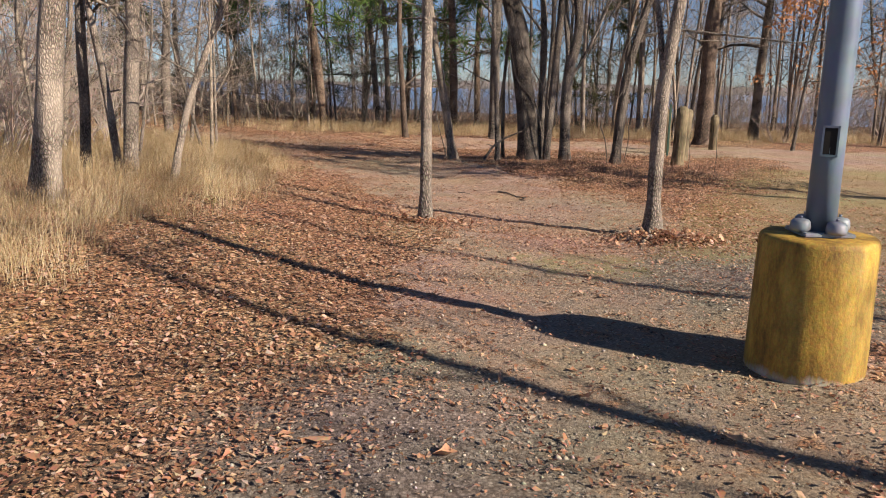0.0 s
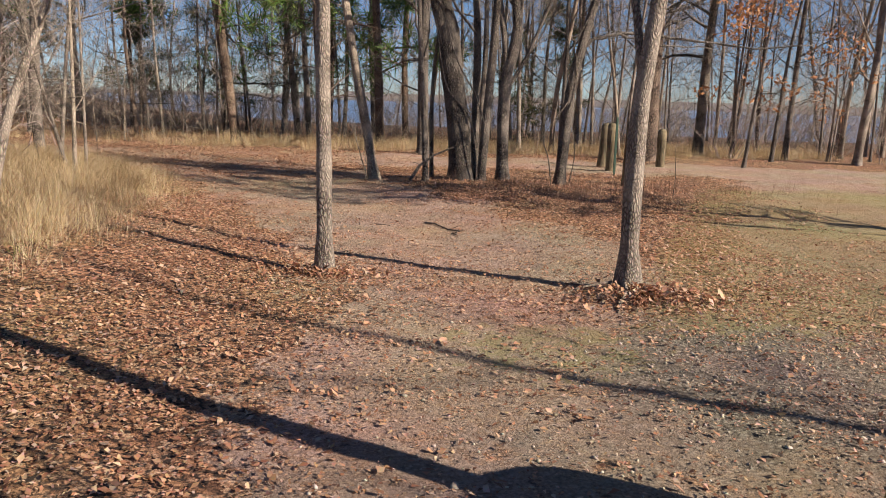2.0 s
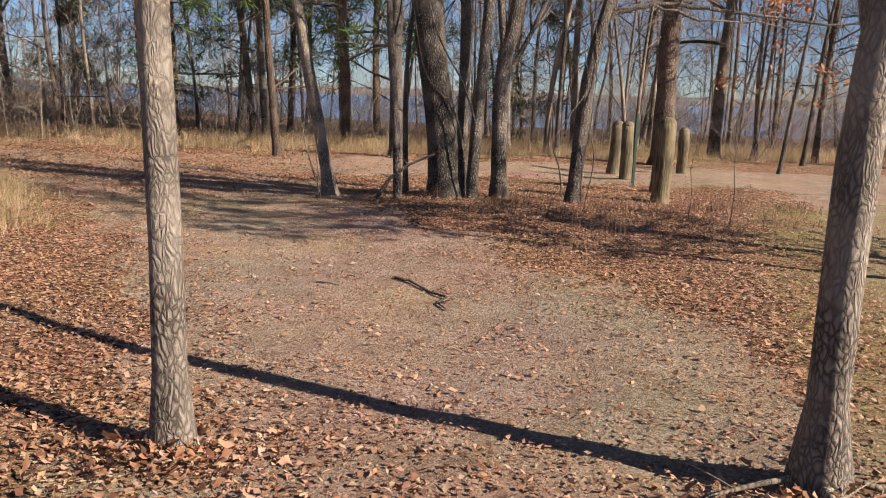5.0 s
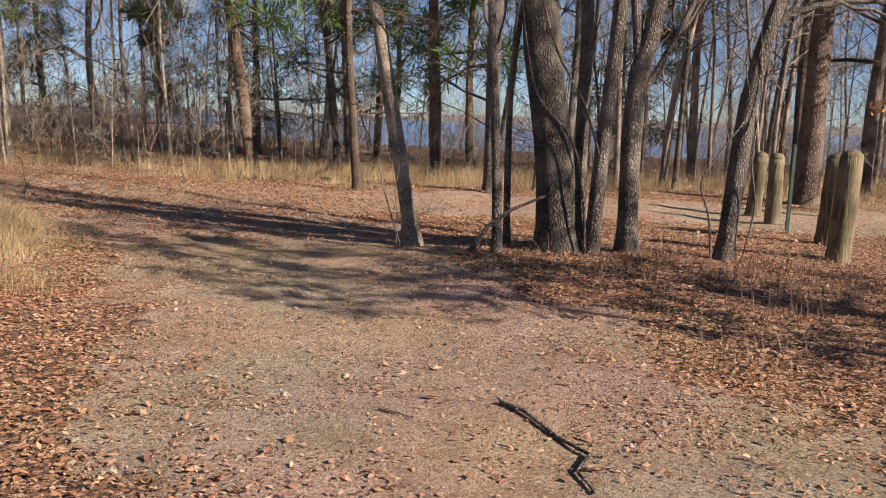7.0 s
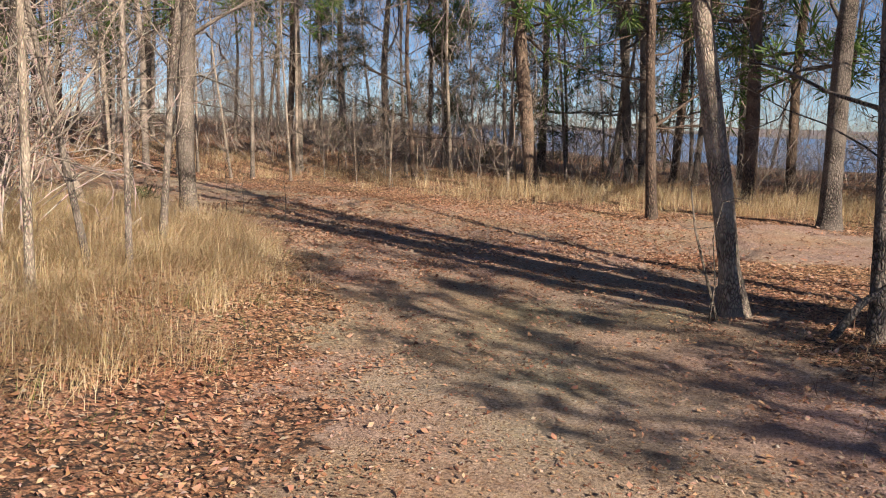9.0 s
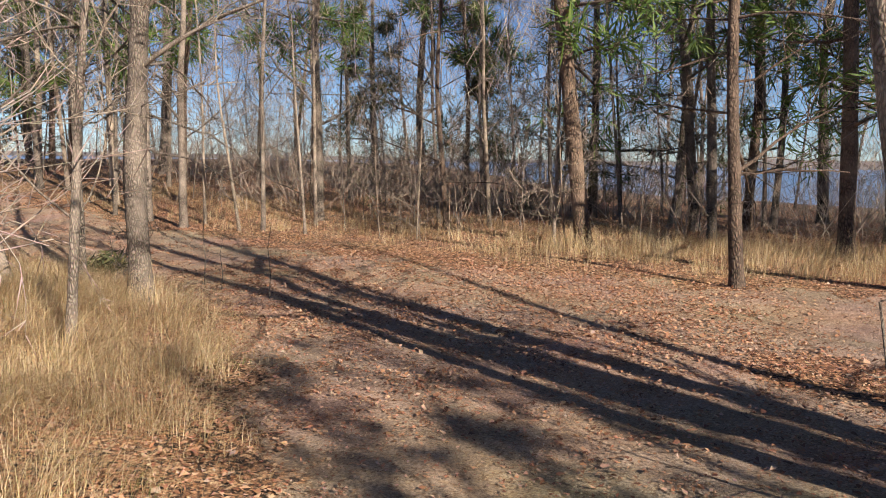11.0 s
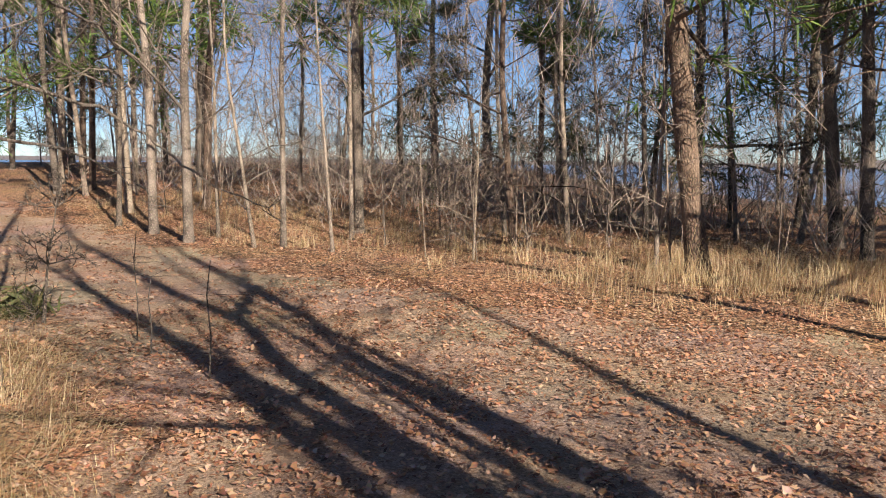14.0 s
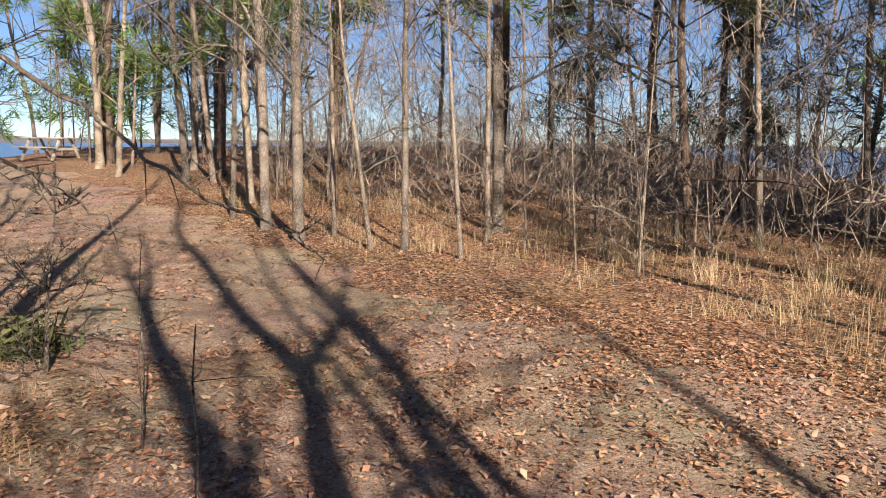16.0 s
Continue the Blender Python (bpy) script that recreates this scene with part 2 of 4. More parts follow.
# ---- mesh helpers ----
class Build:
    """Gathers tubes, blades and flakes into one mesh."""

    def __init__(self):
        self.v, self.f = [], []

    def tube(self, pts, radii, sides, rough=0.0, rng=random, cap=True):
        v, f = self.v, self.f
        start = len(v)
        n = len(pts)
        ref = Vector((1, 0, 0))
        for i, (p, r) in enumerate(zip(pts, radii)):
            d = (pts[min(i + 1, n - 1)] - pts[max(i - 1, 0)])
            d.normalize()
            if abs(d.dot(ref)) > 0.95:
                ref = Vector((0, 1, 0))
            a = d.cross(ref).normalized()
            b = d.cross(a)
            for k in range(sides):
                t = 6.283185 * k / sides
                q = r * (1 + rough * (noise.noise(Vector((math.cos(t) * 1.4, math.sin(t) * 1.4, p.z * 1.1)) + Vector((radii[0] * 91, 0, 0))))) if rough else r
                v.append(p + a * (math.cos(t) * q) + b * (math.sin(t) * q))
        for i in range(n - 1):
            for k in range(sides):
                k2 = (k + 1) % sides
                o = start + i * sides
                f.append((o + k, o + k2, o + sides + k2, o + sides + k))
        if cap:
            f.append(tuple(start + (n - 1) * sides + k for k in range(sides)))

    def spike(self, p, d, r, length):
        """A bare twig: a thin three-sided point."""
        a = d.cross(Vector((0.3, 0.5, 0.8))).normalized()
        b = d.cross(a)
        k = len(self.v)
        self.v += [p + a * r, p - a * (r * 0.5) + b * (r * 0.87), p - a * (r * 0.5) - b * (r * 0.87), p + d * length]
        self.f += [(k, k + 1, k + 3), (k + 1, k + 2, k + 3), (k + 2, k, k + 3)]

    def mesh(self, name, mat, smooth=True):
        me = bpy.data.meshes.new(name)
        me.from_pydata([tuple(p) for p in self.v], [], self.f)
        me.materials.append(mat)
        if smooth:
            me.polygons.foreach_set("use_smooth", [True] * len(me.polygons))
        me.update()
        return me


def arrays_mesh(name, verts, tris, mat, smooth=False):
    """A mesh out of numpy arrays: verts (n, 3), tris (m, 3)."""
    me = bpy.data.meshes.new(name)
    me.vertices.add(len(verts))
    me.vertices.foreach_set("co", np.ascontiguousarray(verts, dtype=np.float32).ravel())
    me.loops.add(tris.size)
    me.loops.foreach_set("vertex_index", np.ascontiguousarray(tris, dtype=np.int32).ravel())
    me.polygons.add(len(tris))
    me.polygons.foreach_set("loop_start", np.arange(0, tris.size, 3, dtype=np.int32))
    me.polygons.foreach_set("loop_total", np.full(len(tris), 3, dtype=np.int32))
    if smooth:
        me.polygons.foreach_set("use_smooth", np.ones(len(tris), dtype=bool))
    me.materials.append(mat)
    me.update(calc_edges=True)
    me.validate()
    return me


def child(name, me, parent, label=""):
    ob = new(name, me)
    ob.parent = parent
    return tagged(ob, label)


def part(name, bm, mat, parent, label=""):
    me = bpy.data.meshes.new(name)
    bm.to_mesh(me)
    bm.free()
    me.materials.append(mat)
    return child(name, me, parent, label)


# ---- ground ----
def sm(a, b, v):
    t = np.clip((v - a) / (b - a), 0, 1)
    return t * t * (3 - 2 * t)


def wave(x, y, s, seed):
    """Cheap smooth noise, -1 to 1."""
    r = np.random.RandomState(seed)
    out = np.zeros_like(x, dtype=float)
    for _ in range(7):
        a, ph, k = r.uniform(0, 6.283), r.uniform(0, 6.283), r.uniform(0.6, 1.7) / s
        out = out + np.sin((x * math.cos(a) + y * math.sin(a)) * k * 6.283 + ph)
    return out / 4.2


def off_line(x, y, pts):
    """Distance to a line of points, and the side (left is positive)."""
    best, side = np.full_like(x, 1e9, dtype=float), np.zeros_like(x, dtype=float)
    for (ax, ay), (bx, by) in zip(pts, pts[1:]):
        dx, dy = bx - ax, by - ay
        t = np.clip(((x - ax) * dx + (y - ay) * dy) / (dx * dx + dy * dy), 0, 1)
        d = np.hypot(x - ax - t * dx, y - ay - t * dy)
        s = np.sign(dx * (y - ay) - dy * (x - ax))
        near = d < best
        best, side = np.where(near, d, best), np.where(near, s, side)
    return best, side


TRAIL = [(1.2, -30), (1.1, 4), (1.25, 9.8), (0.1, 13.4), (-1.7, 17.5), (-3.8, 20.6), (-6.3, 22.0), (-9.2, 22.8), (-13.4, 24.2), (-21, 26.3), (-31, 28.3), (-45, 29)]
SIDE_TRAIL = [(40, 20), (14, 20), (8, 20.5), (4.5, 21.6), (1, 21.9), (-2.5, 21.6), (-5, 22)]
YARD = [(3.8, -20), (4.0, 3), (5.5, 9), (8, 14), (10.5, 19.5)]


def height(x, y):
    x, y = np.asarray(x, float), np.asarray(y, float)
    z = -0.11 * sm(6, 14, y)
    d, s = off_line(x, y, TRAIL)
    z = z + 0.24 * sm(1.6, 4.2, d * (s > 0)) * sm(2, 7, y)          # bank on the trail's left
    z = z + 0.1 * np.exp(-((x - 2.0) ** 2 / 3.5 + (y - 16.2) ** 2 / 2.5))
    z = z + 0.3 * sm(26, 40, y) * sm(-3, -14, x) + 0.85 * sm(22, 36, y) * sm(-9, -22, x)
    z = z - 0.03 * sm(1.2, 0.3, d) + 0.03 * wave(x, y, 3.0, 4) * sm(0.5, 2.5, d) + 0.012 * wave(x, y, 0.9, 5)
    # bluff down to the lake
    lx = x * 0.35 + y * 0.94
    z = z - 7.0 * sm(44, 60, lx) - 7.0 * sm(36, 52, -x)* sm(10, 30, y)
    return z


def masks(x, y):
    d1, s1 = off_line(x, y, TRAIL)
    d2, _ = off_line(x, y, SIDE_TRAIL)
    d3, _ = off_line(x, y, YARD)
    w = 0.35 * wave(x, y, 2.2, 8) + 0.18 * wave(x, y, 0.7, 9)
    half = 1.55 + 0.35 * sm(15, 18, y) * sm(24, 21, y)
    dirt = np.maximum(sm(half + 0.7, half - 0.5, d1 + w), sm(2.3, 1.4, d2 + w))
    dirt = dirt * (1 - 0.3 * sm(11, 8, y))
    dirt = np.maximum(dirt, 0.66 * sm(3.0, 1.6, d3 + w))
    gravel = np.exp(-((x - 2.6) ** 2 / 2.2 + (y - 6.3) ** 2 / 2.4)) * 1.1
    gravel = np.maximum(gravel, 0.95 * np.exp(-((x + 0.1) ** 2 / 1.3 + (y - 3.0) ** 2 / 2.6)))
    gravel = np.maximum(gravel, 0.5 * sm(10, 4, y) * sm(1.8, 0.4, d1 + w))
    green = sm(3.2, 2.0, np.abs(x - 0.45 * (y - 10) - 5.6)) * sm(6, 8, y) * sm(19, 15, y) * 0.85
    green = np.maximum(green, 0.6 * np.exp(-((x - 1.3) ** 2 / 0.8 + (y - 7.0) ** 2 / 1.2)))
    return d1, s1, d2, d3, dirt, gravel, green


def lines(lo, hi, step, far, grow=1.16):
    mid = list(np.arange(lo, hi, step))
    a, b, s = [], [], step
    p = lo
    while p > -far:
        s *= grow
        p -= s
        a.append(p)
    p, s = mid[-1], step
    while p < far:
        s *= grow
        p += s
        b.append(p)
    return np.array(a[::-1] + mid + b)


gx, gy = lines(-15, 7, 0.13, 1500), lines(-1, 30, 0.13, 1500)
GX, GY = np.meshgrid(gx, gy)
GZ = height(GX, GY)
far_r = np.hypot(GX, GY)
GZ = GZ + 11 * sm(800, 960, far_r) * sm(-100, 60, GY)               # land on the other shore
nx, ny = len(gx), len(gy)
idx = np.arange(nx * ny).reshape(ny, nx)
q = np.stack([idx[:-1, :-1], idx[:-1, 1:], idx[1:, 1:], idx[1:, :-1]], -1).reshape(-1, 4)
tri = np.concatenate([q[:, [0, 1, 2]], q[:, [0, 2, 3]]])
gm = arrays_mesh("ground", np.stack([GX, GY, GZ], -1).reshape(-1, 3), tri, GROUND, True)
gm.materials.append(SHORE)
centre = (GX.ravel()[tri].mean(1) ** 2 + GY.ravel()[tri].mean(1) ** 2) ** 0.5
gm.polygons.foreach_set("material_index", (centre > 600).astype(np.int32))
_, _, _, _, m_dirt, m_gravel, m_green = masks(GX.ravel(), GY.ravel())
for nm, val in (("dirt", m_dirt), ("gravel", m_gravel), ("green", m_green)):
    gm.attributes.new(nm, "FLOAT", "POINT").data.foreach_set("value", np.ascontiguousarray(val, dtype=np.float32))
tagged(new("ground", gm), "trampled earth and gravel clearing strewn with brown oak leaves", "ground", kind="structure")

water_bm = bmesh.new()
bmesh.ops.create_grid(water_bm, x_segments=8, y_segments=8, size=1500)
water_me = bpy.data.meshes.new("water")
water_bm.to_mesh(water_me)
water_bm.free()
water_me.materials.append(WATER)
water = tagged(new("water", water_me), "blue rippled lake beyond the bare woods", "lake", kind="structure")
water.location = (0, 0, -4.5)


def ground_at(x, y):
    return float(height(np.array([x]), np.array([y]))[0])


# ---- trees ----
def wander(p, d, length, segs, rng, bend, rise):
    pts = [p.copy()]
    d = d.normalized()
    for _ in range(segs):
        d = (d + Vector((rng.gauss(0, bend), rng.gauss(0, bend), rng.gauss(0, bend) + rise))).normalized()
        p = p + d * (length / segs)
        pts.append(p)
    return pts


def grow(B, p, d, r, length, level, rng, shape, tips):
    if level == 3:
        B.spike(p, d.normalized(), r, length)
        tips.append((p + d.normalized() * length, d.normalized(), level))
        return
    segs = (6, 5, 3)[level]
    sides = (8, 5, 3)[level]
    pts = wander(p, d, length, segs, rng, shape["bend"] * (1 + 0.25 * level), shape["rise"])
    end = 0.25
    B.tube(pts, [r * (1 - (1 - end) * i / segs) for i in range(segs + 1)], sides, cap=False)
    tips.append((pts[-1], (pts[-1] - pts[-2]).normalized(), level))
    if level >= shape["levels"]:
        return
    for _ in range(shape["kids"][level]):
        f = rng.uniform(0.25, 1.0)
        i = min(int(f * segs), segs - 1)
        a = pts[i].lerp(pts[i + 1], f * segs - i)
        along = (pts[i + 1] - pts[i]).normalized()
        out = Vector((rng.gauss(0, 1), rng.gauss(0, 1), rng.gauss(0.1, 0.7))).normalized()
        way = (along * rng.uniform(0.5, 1.0) + out * 0.8).normalized()
        if level == 2 and rng.random() < 0.3:
            tips.append((a, along, level))
        grow(B, a, way, max(r * (1 - 0.7 * f) * 0.6, shape["twig"]), length * rng.uniform(0.38, 0.62) * (1.15 - 0.5 * f), level + 1, rng, shape, tips)


SHAPES = {
    "bare": dict(first=0.2, limbs=15, up=0.5, reach=0.34, bend=0.16, rise=0.05, levels=3, kids=(0, 6, 6), twig=0.0048, kind="bare"),
    "slim": dict(first=0.16, limbs=15, up=0.65, reach=0.27, bend=0.15, rise=0.06, levels=3, kids=(0, 5, 6), twig=0.0045, kind="bare"),
    "pine": dict(first=0.29, limbs=26, up=0.15, reach=0.2, bend=0.1, rise=0.03, levels=3, kids=(0, 6, 3), twig=0.004, kind="pine"),
    "cedar": dict(first=0.1, limbs=34, up=0.15, reach=0.2, bend=0.12, rise=-0.01, levels=3, kids=(0, 6, 3), twig=0.004, kind="cedar"),
    "snag": dict(first=0.13, limbs=26, up=0.12, reach=0.2, bend=0.13, rise=0.02, levels=3, kids=(0, 4, 5), twig=0.005, kind="bare"),
    "rust": dict(first=0.2, limbs=12, up=0.5, reach=0.26, bend=0.14, rise=0.04, levels=3, kids=(0, 5, 3), twig=0.004, kind="rust"),
}


def sprays(tips, rng, kind, rich):
    """Needle tufts, drooping sprays or held leaves at the twig ends."""
    V, T = [], []
    for p, d, level in tips:
        if kind == "rust" and (level < 2 or rng.random() < 0.35):
            continue
        if kind == "pine" and level < 2:
            continue
        count, size = {"pine": (10, 0.3), "cedar": (11, 0.2), "rust": (6, 0.11)}[kind]
        for _ in range(count if rich else count // 2):
            o = Vector((rng.gauss(0, 1), rng.gauss(0, 1), rng.gauss(0, 1))).normalized()
            if kind == "rust":
                q = p + o * rng.uniform(0, 0.16)
                a = o
                w = 0.5
            else:
                q = p + o * rng.uniform(0, 0.14) - d * rng.uniform(0, 0.3)
                a = (d * 0.8 + o).normalized()
                w = 0.1 if kind == "pine" else 0.11
            b = a.cross(Vector((rng.gauss(0, 1), rng.gauss(0, 1), rng.gauss(0, 1)))).normalized()
            s = size * rng.uniform(0.6, 1.3)
            k = len(V)
            V += [q + b * (s * w * 0.5), q - b * (s * w * 0.5), q + a * (s * 0.6) - b * (s * w * 0.6), q + a * s]
            T += [(k, k + 1, k + 2), (k, k + 2, k + 3)]
    return np.array([tuple(v) for v in V]), np.array(T)


MATS = {"bare": BARK_OAK, "slim": BARK_GREY, "pine": BARK_PINE, "cedar": BARK_OAK, "rust": BARK_OAK, "snag": BARK_PINE}
LABELS = {
    "bare": "bare deciduous tree with furrowed grey-brown bark",
    "slim": "slender bare tree with pale grey bark",
    "pine": "tall pine with reddish bark and green needles",
    "cedar": "dark cedar with ragged dull green foliage",
    "snag": "straight reddish trunk with many dead level branches",
    "rust": "young oak still holding rust-brown leaves",
}


def tree(x, y, radius, high, seed, form="bare", spine=(), mat=None, label="", forks=(), flare=1.35, limbs=None, sides=14, split=True, neck=(99, 1.0), first=None):
    """A tree at x, y. spine: offsets (dx, dy, z) that the stem passes; forks: (height, dx, dy, length, share of the radius)."""
    rng = random.Random(seed)
    shape = dict(SHAPES[form], first=first or SHAPES[form]["first"])
    z0 = ground_at(x, y) - 0.06
    knots = [Vector((0, 0, 0))] + [Vector(s) for s in spine]
    last = knots[-1] - knots[-2] if len(knots) > 1 else Vector((rng.gauss(0, 0.04), rng.gauss(0, 0.04), 1))
    slope = Vector((last.x / max(last.z, 0.1) * 0.6, last.y / max(last.z, 0.1) * 0.6, 1))
    while knots[-1].z < high:
        step = min(1.6, high - knots[-1].z + 0.01)
        slope = slope + Vector((rng.gauss(0, 0.05), rng.gauss(0, 0.05), 0)) - Vector((slope.x * 0.15, slope.y * 0.15, 0))
        knots.append(knots[-1] + slope * step)
    pts = []
    for i in range(len(knots) - 1):
        p0, p1, p2, p3 = knots[max(i - 1, 0)], knots[i], knots[i + 1], knots[min(i + 2, len(knots) - 1)]
        steps = max(1, int((p2.z - p1.z) / 0.35))
        for k in range(steps):
            t = k / steps
            pts.append(0.5 * ((2 * p1) + (p2 - p0) * t + (2 * p0 - 5 * p1 + 4 * p2 - p3) * t * t + (3 * p1 - p0 - 3 * p2 + p3) * t ** 3))
    pts.append(knots[-1])
    rad = [radius * (1 - 0.85 * (p.z / high)) * (1 + (flare - 1) * math.exp(-max(p.z, 0) / 0.14)) * (neck[1] if p.z > neck[0] else 1) for p in pts]
    top = new(form + "_tree" if form not in ("pine", "cedar") else form, None)
    top.name = {"bare": "bare_tree", "slim": "slender_tree", "pine": "pine_tree", "cedar": "cedar_tree", "rust": "oak_sapling", "snag": "dead_cedar"}[form]
    top.location = (x, y, z0)
    tagged(top, label or LABELS[form], "tree", "trees of the wood", "thing")
    T = Build()
    T.tube(pts, rad, sides, 0.22)
    fork_paths = []
    for fz, fdx, fdy, flen, share in forks:
        i = min(range(len(pts)), key=lambda j: abs(pts[j].z - fz))
        fp = wander(pts[i], Vector((fdx, fdy, 1)), flen, 8, rng, 0.09, 0.1)
        T.tube(fp, [rad[i] * share * (1 - 0.75 * j / 8) for j in range(9)], 9, 0.15)
        fork_paths.append((i, fp))
    child("trunk", T.mesh("trunk", mat or MATS[form]), top)
    tips, joined = [], Build()
    bark_here = mat or MATS[form]

    def limb(p, way, r, length):
        B = Build() if split else joined
        grow(B, p, way, r, length, 1, rng, shape, tips)
        if split:
            child("branch", B.mesh("branch", bark_here), top)
    n = limbs if limbs is not None else shape["limbs"]
    if not split:
        shape = dict(shape, kids=(0, 4, 4), twig=0.009)
    for j in range(n):
        f = shape["first"] + (1 - shape["first"]) * (j + rng.random()) / n
        i = min(int(f * (len(pts) - 1)), len(pts) - 2)
        a = rng.uniform(0, 6.283)
        way = Vector((math.cos(a), math.sin(a), shape["up"] + rng.gauss(0, 0.2)))
        taper = 1.15 - f if form in ("pine", "cedar") else 1.05 - 0.55 * f
        limb(pts[i], way, max(rad[i] * rng.uniform(0.25, 0.45), 0.007), high * shape["reach"] * taper * rng.uniform(0.7, 1.2))
    for fi, fp in fork_paths:
        for _ in range(5):
            k = rng.randrange(2, 8)
            limb(fp[k], Vector((rng.gauss(0, 0.7), rng.gauss(0, 0.7), 0.8)), rad[fi] * 0.2, high * 0.16)
    if joined.v:
        tagged(child("crown", joined.mesh("crown", bark_here), top), kind="stuff")
    if shape["kind"] != "bare":
        V, F = sprays(tips, rng, shape["kind"], split)
        if len(V):
            leafage = child("foliage", arrays_mesh("foliage", V, F, {"pine": PINE, "cedar": CEDAR, "rust": RUST}[shape["kind"]]), top,
                  {"pine": "green needle tufts", "cedar": "dull green sprays", "rust": "rust-brown dead leaves"}[shape["kind"]])
            tagged(leafage, kind="stuff")
    return top


# the two young trees in the clearing
tree(-0.2, 8.82, 0.068, 9.5, 11, "slim", [(-0.01, 0, 0.9), (-0.02, 0, 1.7), (-0.03, 0, 2.6)], label="slender bare tree with pale ridged bark, leaves heaped round its foot", flare=1.6, first=0.36)
tree(2.2, 8.4, 0.078, 8.5, 12, "slim", [(-0.01, 0, 0.9), (0.01, 0, 1.6), (0.12, 0.02, 2.5), (0.3, 0.05, 4.0)], forks=[(1.62, -0.05, 0.1, 4.5, 0.55)], label="forked bare tree with pale bark and exposed roots", flare=1.8, first=0.4)

# clump on the mound beside the trail
tree(0.18, 17.03, 0.088, 10, 21, "bare", [(-0.18, 0, 1.05), (-0.47, 0, 2.6), (-0.65, 0, 3.8), (-0.85, 0, 4.6), (-1.2, 0, 5.4)], mat=BARK_GREY, label="leaning grey-barked tree beside the trail", flare=1.6, limbs=7)
tree(1.06, 16.4, 0.052, 9, 22, "slim", [(-0.05, 0, 1.15), (-0.15, 0, 2.5)], mat=BARK_OAK)
tree(1.2, 16.9, 0.04, 8, 23, "slim", [(-0.03, 0, 1.15), (0, 0, 2.1)], mat=BARK_OAK)
tree(1.72, 16.6, 0.22, 15, 24, "bare", [(-0.12, 0, 1.2), (-0.33, 0.0, 2.6), (-0.5, 0, 4.3), (-0.15, 0, 5.5), (-0.6, 0, 6.6), (-0.9, 0, 8)], forks=[(2.3, -0.28, 0.05, 7, 0.5), (5.5, 0.7, 0.0, 4, 0.8)], neck=(2.7, 0.62), label="large old tree with scaly furrowed bark", flare=1.3, sides=22, limbs=7)
tree(2.0, 17.0, 0.08, 12, 25, "bare", [(-0.03, 0, 0.9), (-0.04, 0, 2.6)], limbs=6)
tree(2.04, 16.45, 0.082, 11, 26, "bare", [(0.06, 0, 1.2), (0.15, 0, 2.6), (0.25, 0, 5.5)], limbs=6)
tree(2.44, 16.55, 0.115, 12, 27, "bare", [(-0.03, 0, 1.2), (0.0, 0, 1.95), (0.15, 0, 2.7), (-0.05, 0, 4.9), (0.36, 0, 5.9), (0.55, 0, 6.8)], forks=[(1.9, -0.15, 0.1, 5, 0.6), (1.7, 0.95, 0, 3.0, 0.4)], limbs=6)
vine_tree = tree(3.48, 16.6, 0.1, 10.5, 28, "bare", [(0.08, 0, 1.25), (0.2, 0, 2.2), (0.6, 0, 3.7), (0.9, 0, 4.5), (1.4, 0, 5.5), (2.3, 0, 7.0)], label="leaning dark-barked tree wound with bare vine", limbs=6)

# bank on the trail's left
tree(-4.05, 8.1, 0.135, 11, 31, "bare", [(0.1, 0.02, 1.0), (0.22, 0.05, 2.1), (0.5, 0.1, 3.2)], mat=BARK_GREY, label="rough-barked grey tree standing in dry grass")
tree(-4.9, 11.0, 0.075, 9, 32, "bare", [(0.04, 0, 0.9), (0.05, 0, 2.0)], label="thin dark tree in dry grass")
tree(-4.1, 10.5, 0.1, 11, 33, "slim", [(0.06, 0.02, 1.2), (0.13, 0.04, 2.3)], limbs=12)
tree(-4.3, 10.7, 0.055, 8, 34, "slim", [(-0.18, 0, 1.5), (-0.32, 0, 2.3)])
tree(-3.45, 10.2, 0.05, 7, 35, "slim", [(0.2, 0.06, 1.0), (0.62, 0.2, 2.2), (0.9, 0.3, 3.4)], label="leaning sapling with pale bark in dry grass")
for i, (x, y, r, dx, dz) in enumerate([(-4.6, 15.4, 0.03, -0.55, 2.2), (-4.4, 15.6, 0.027, 0, 2.6), (-4.15, 14.4, 0.032, 0.04, 2.0), (-5.4, 17.2, 0.04, 0.2, 2.0), (-5.0, 13.2, 0.025, 0.3, 2.0), (-6.2, 12.4, 0.04, -0.2, 2.2), (-6.9, 14.6, 0.06, 0.3, 2.4), (-7.3, 10.4, 0.08, 0.1, 2.5)]):
    tree(x, y, r, 4.5 + 28 * r, 40 + i, "slim", [(dx * 0.5, 0, dz * 0.5), (dx, 0, dz)], label="thin pale sapling in dry grass")
grey_tree = tree(-6.45, 19.0, 0.11, 12, 51, "slim", [(-0.03, 0.0, 0.9), (-0.03, 0, 1.6), (0.05, 0.05, 3.2)], limbs=16, label="grey tree on the grassy edge of the trail")
tree(-7.9, 19.6, 0.045, 7, 52, "bare", [(-0.02, 0, 1.3), (-0.05, 0, 2.3)])
tree(-7.6, 18.4, 0.07, 7, 53, "slim", [(-0.5, 0.2, 0.7), (-1.0, 0.4, 1.6)])
tree(-8.3, 20.7, 0.014, 1.5, 54, "bare", [(0.1, 0, 0.6), (0.25, 0, 1.1)], label="low thorny bare sapling")
tree(-9.2, 18.6, 0.09, 10, 55, "bare")
tree(-11.0, 20.2, 0.1, 11, 56, "slim")

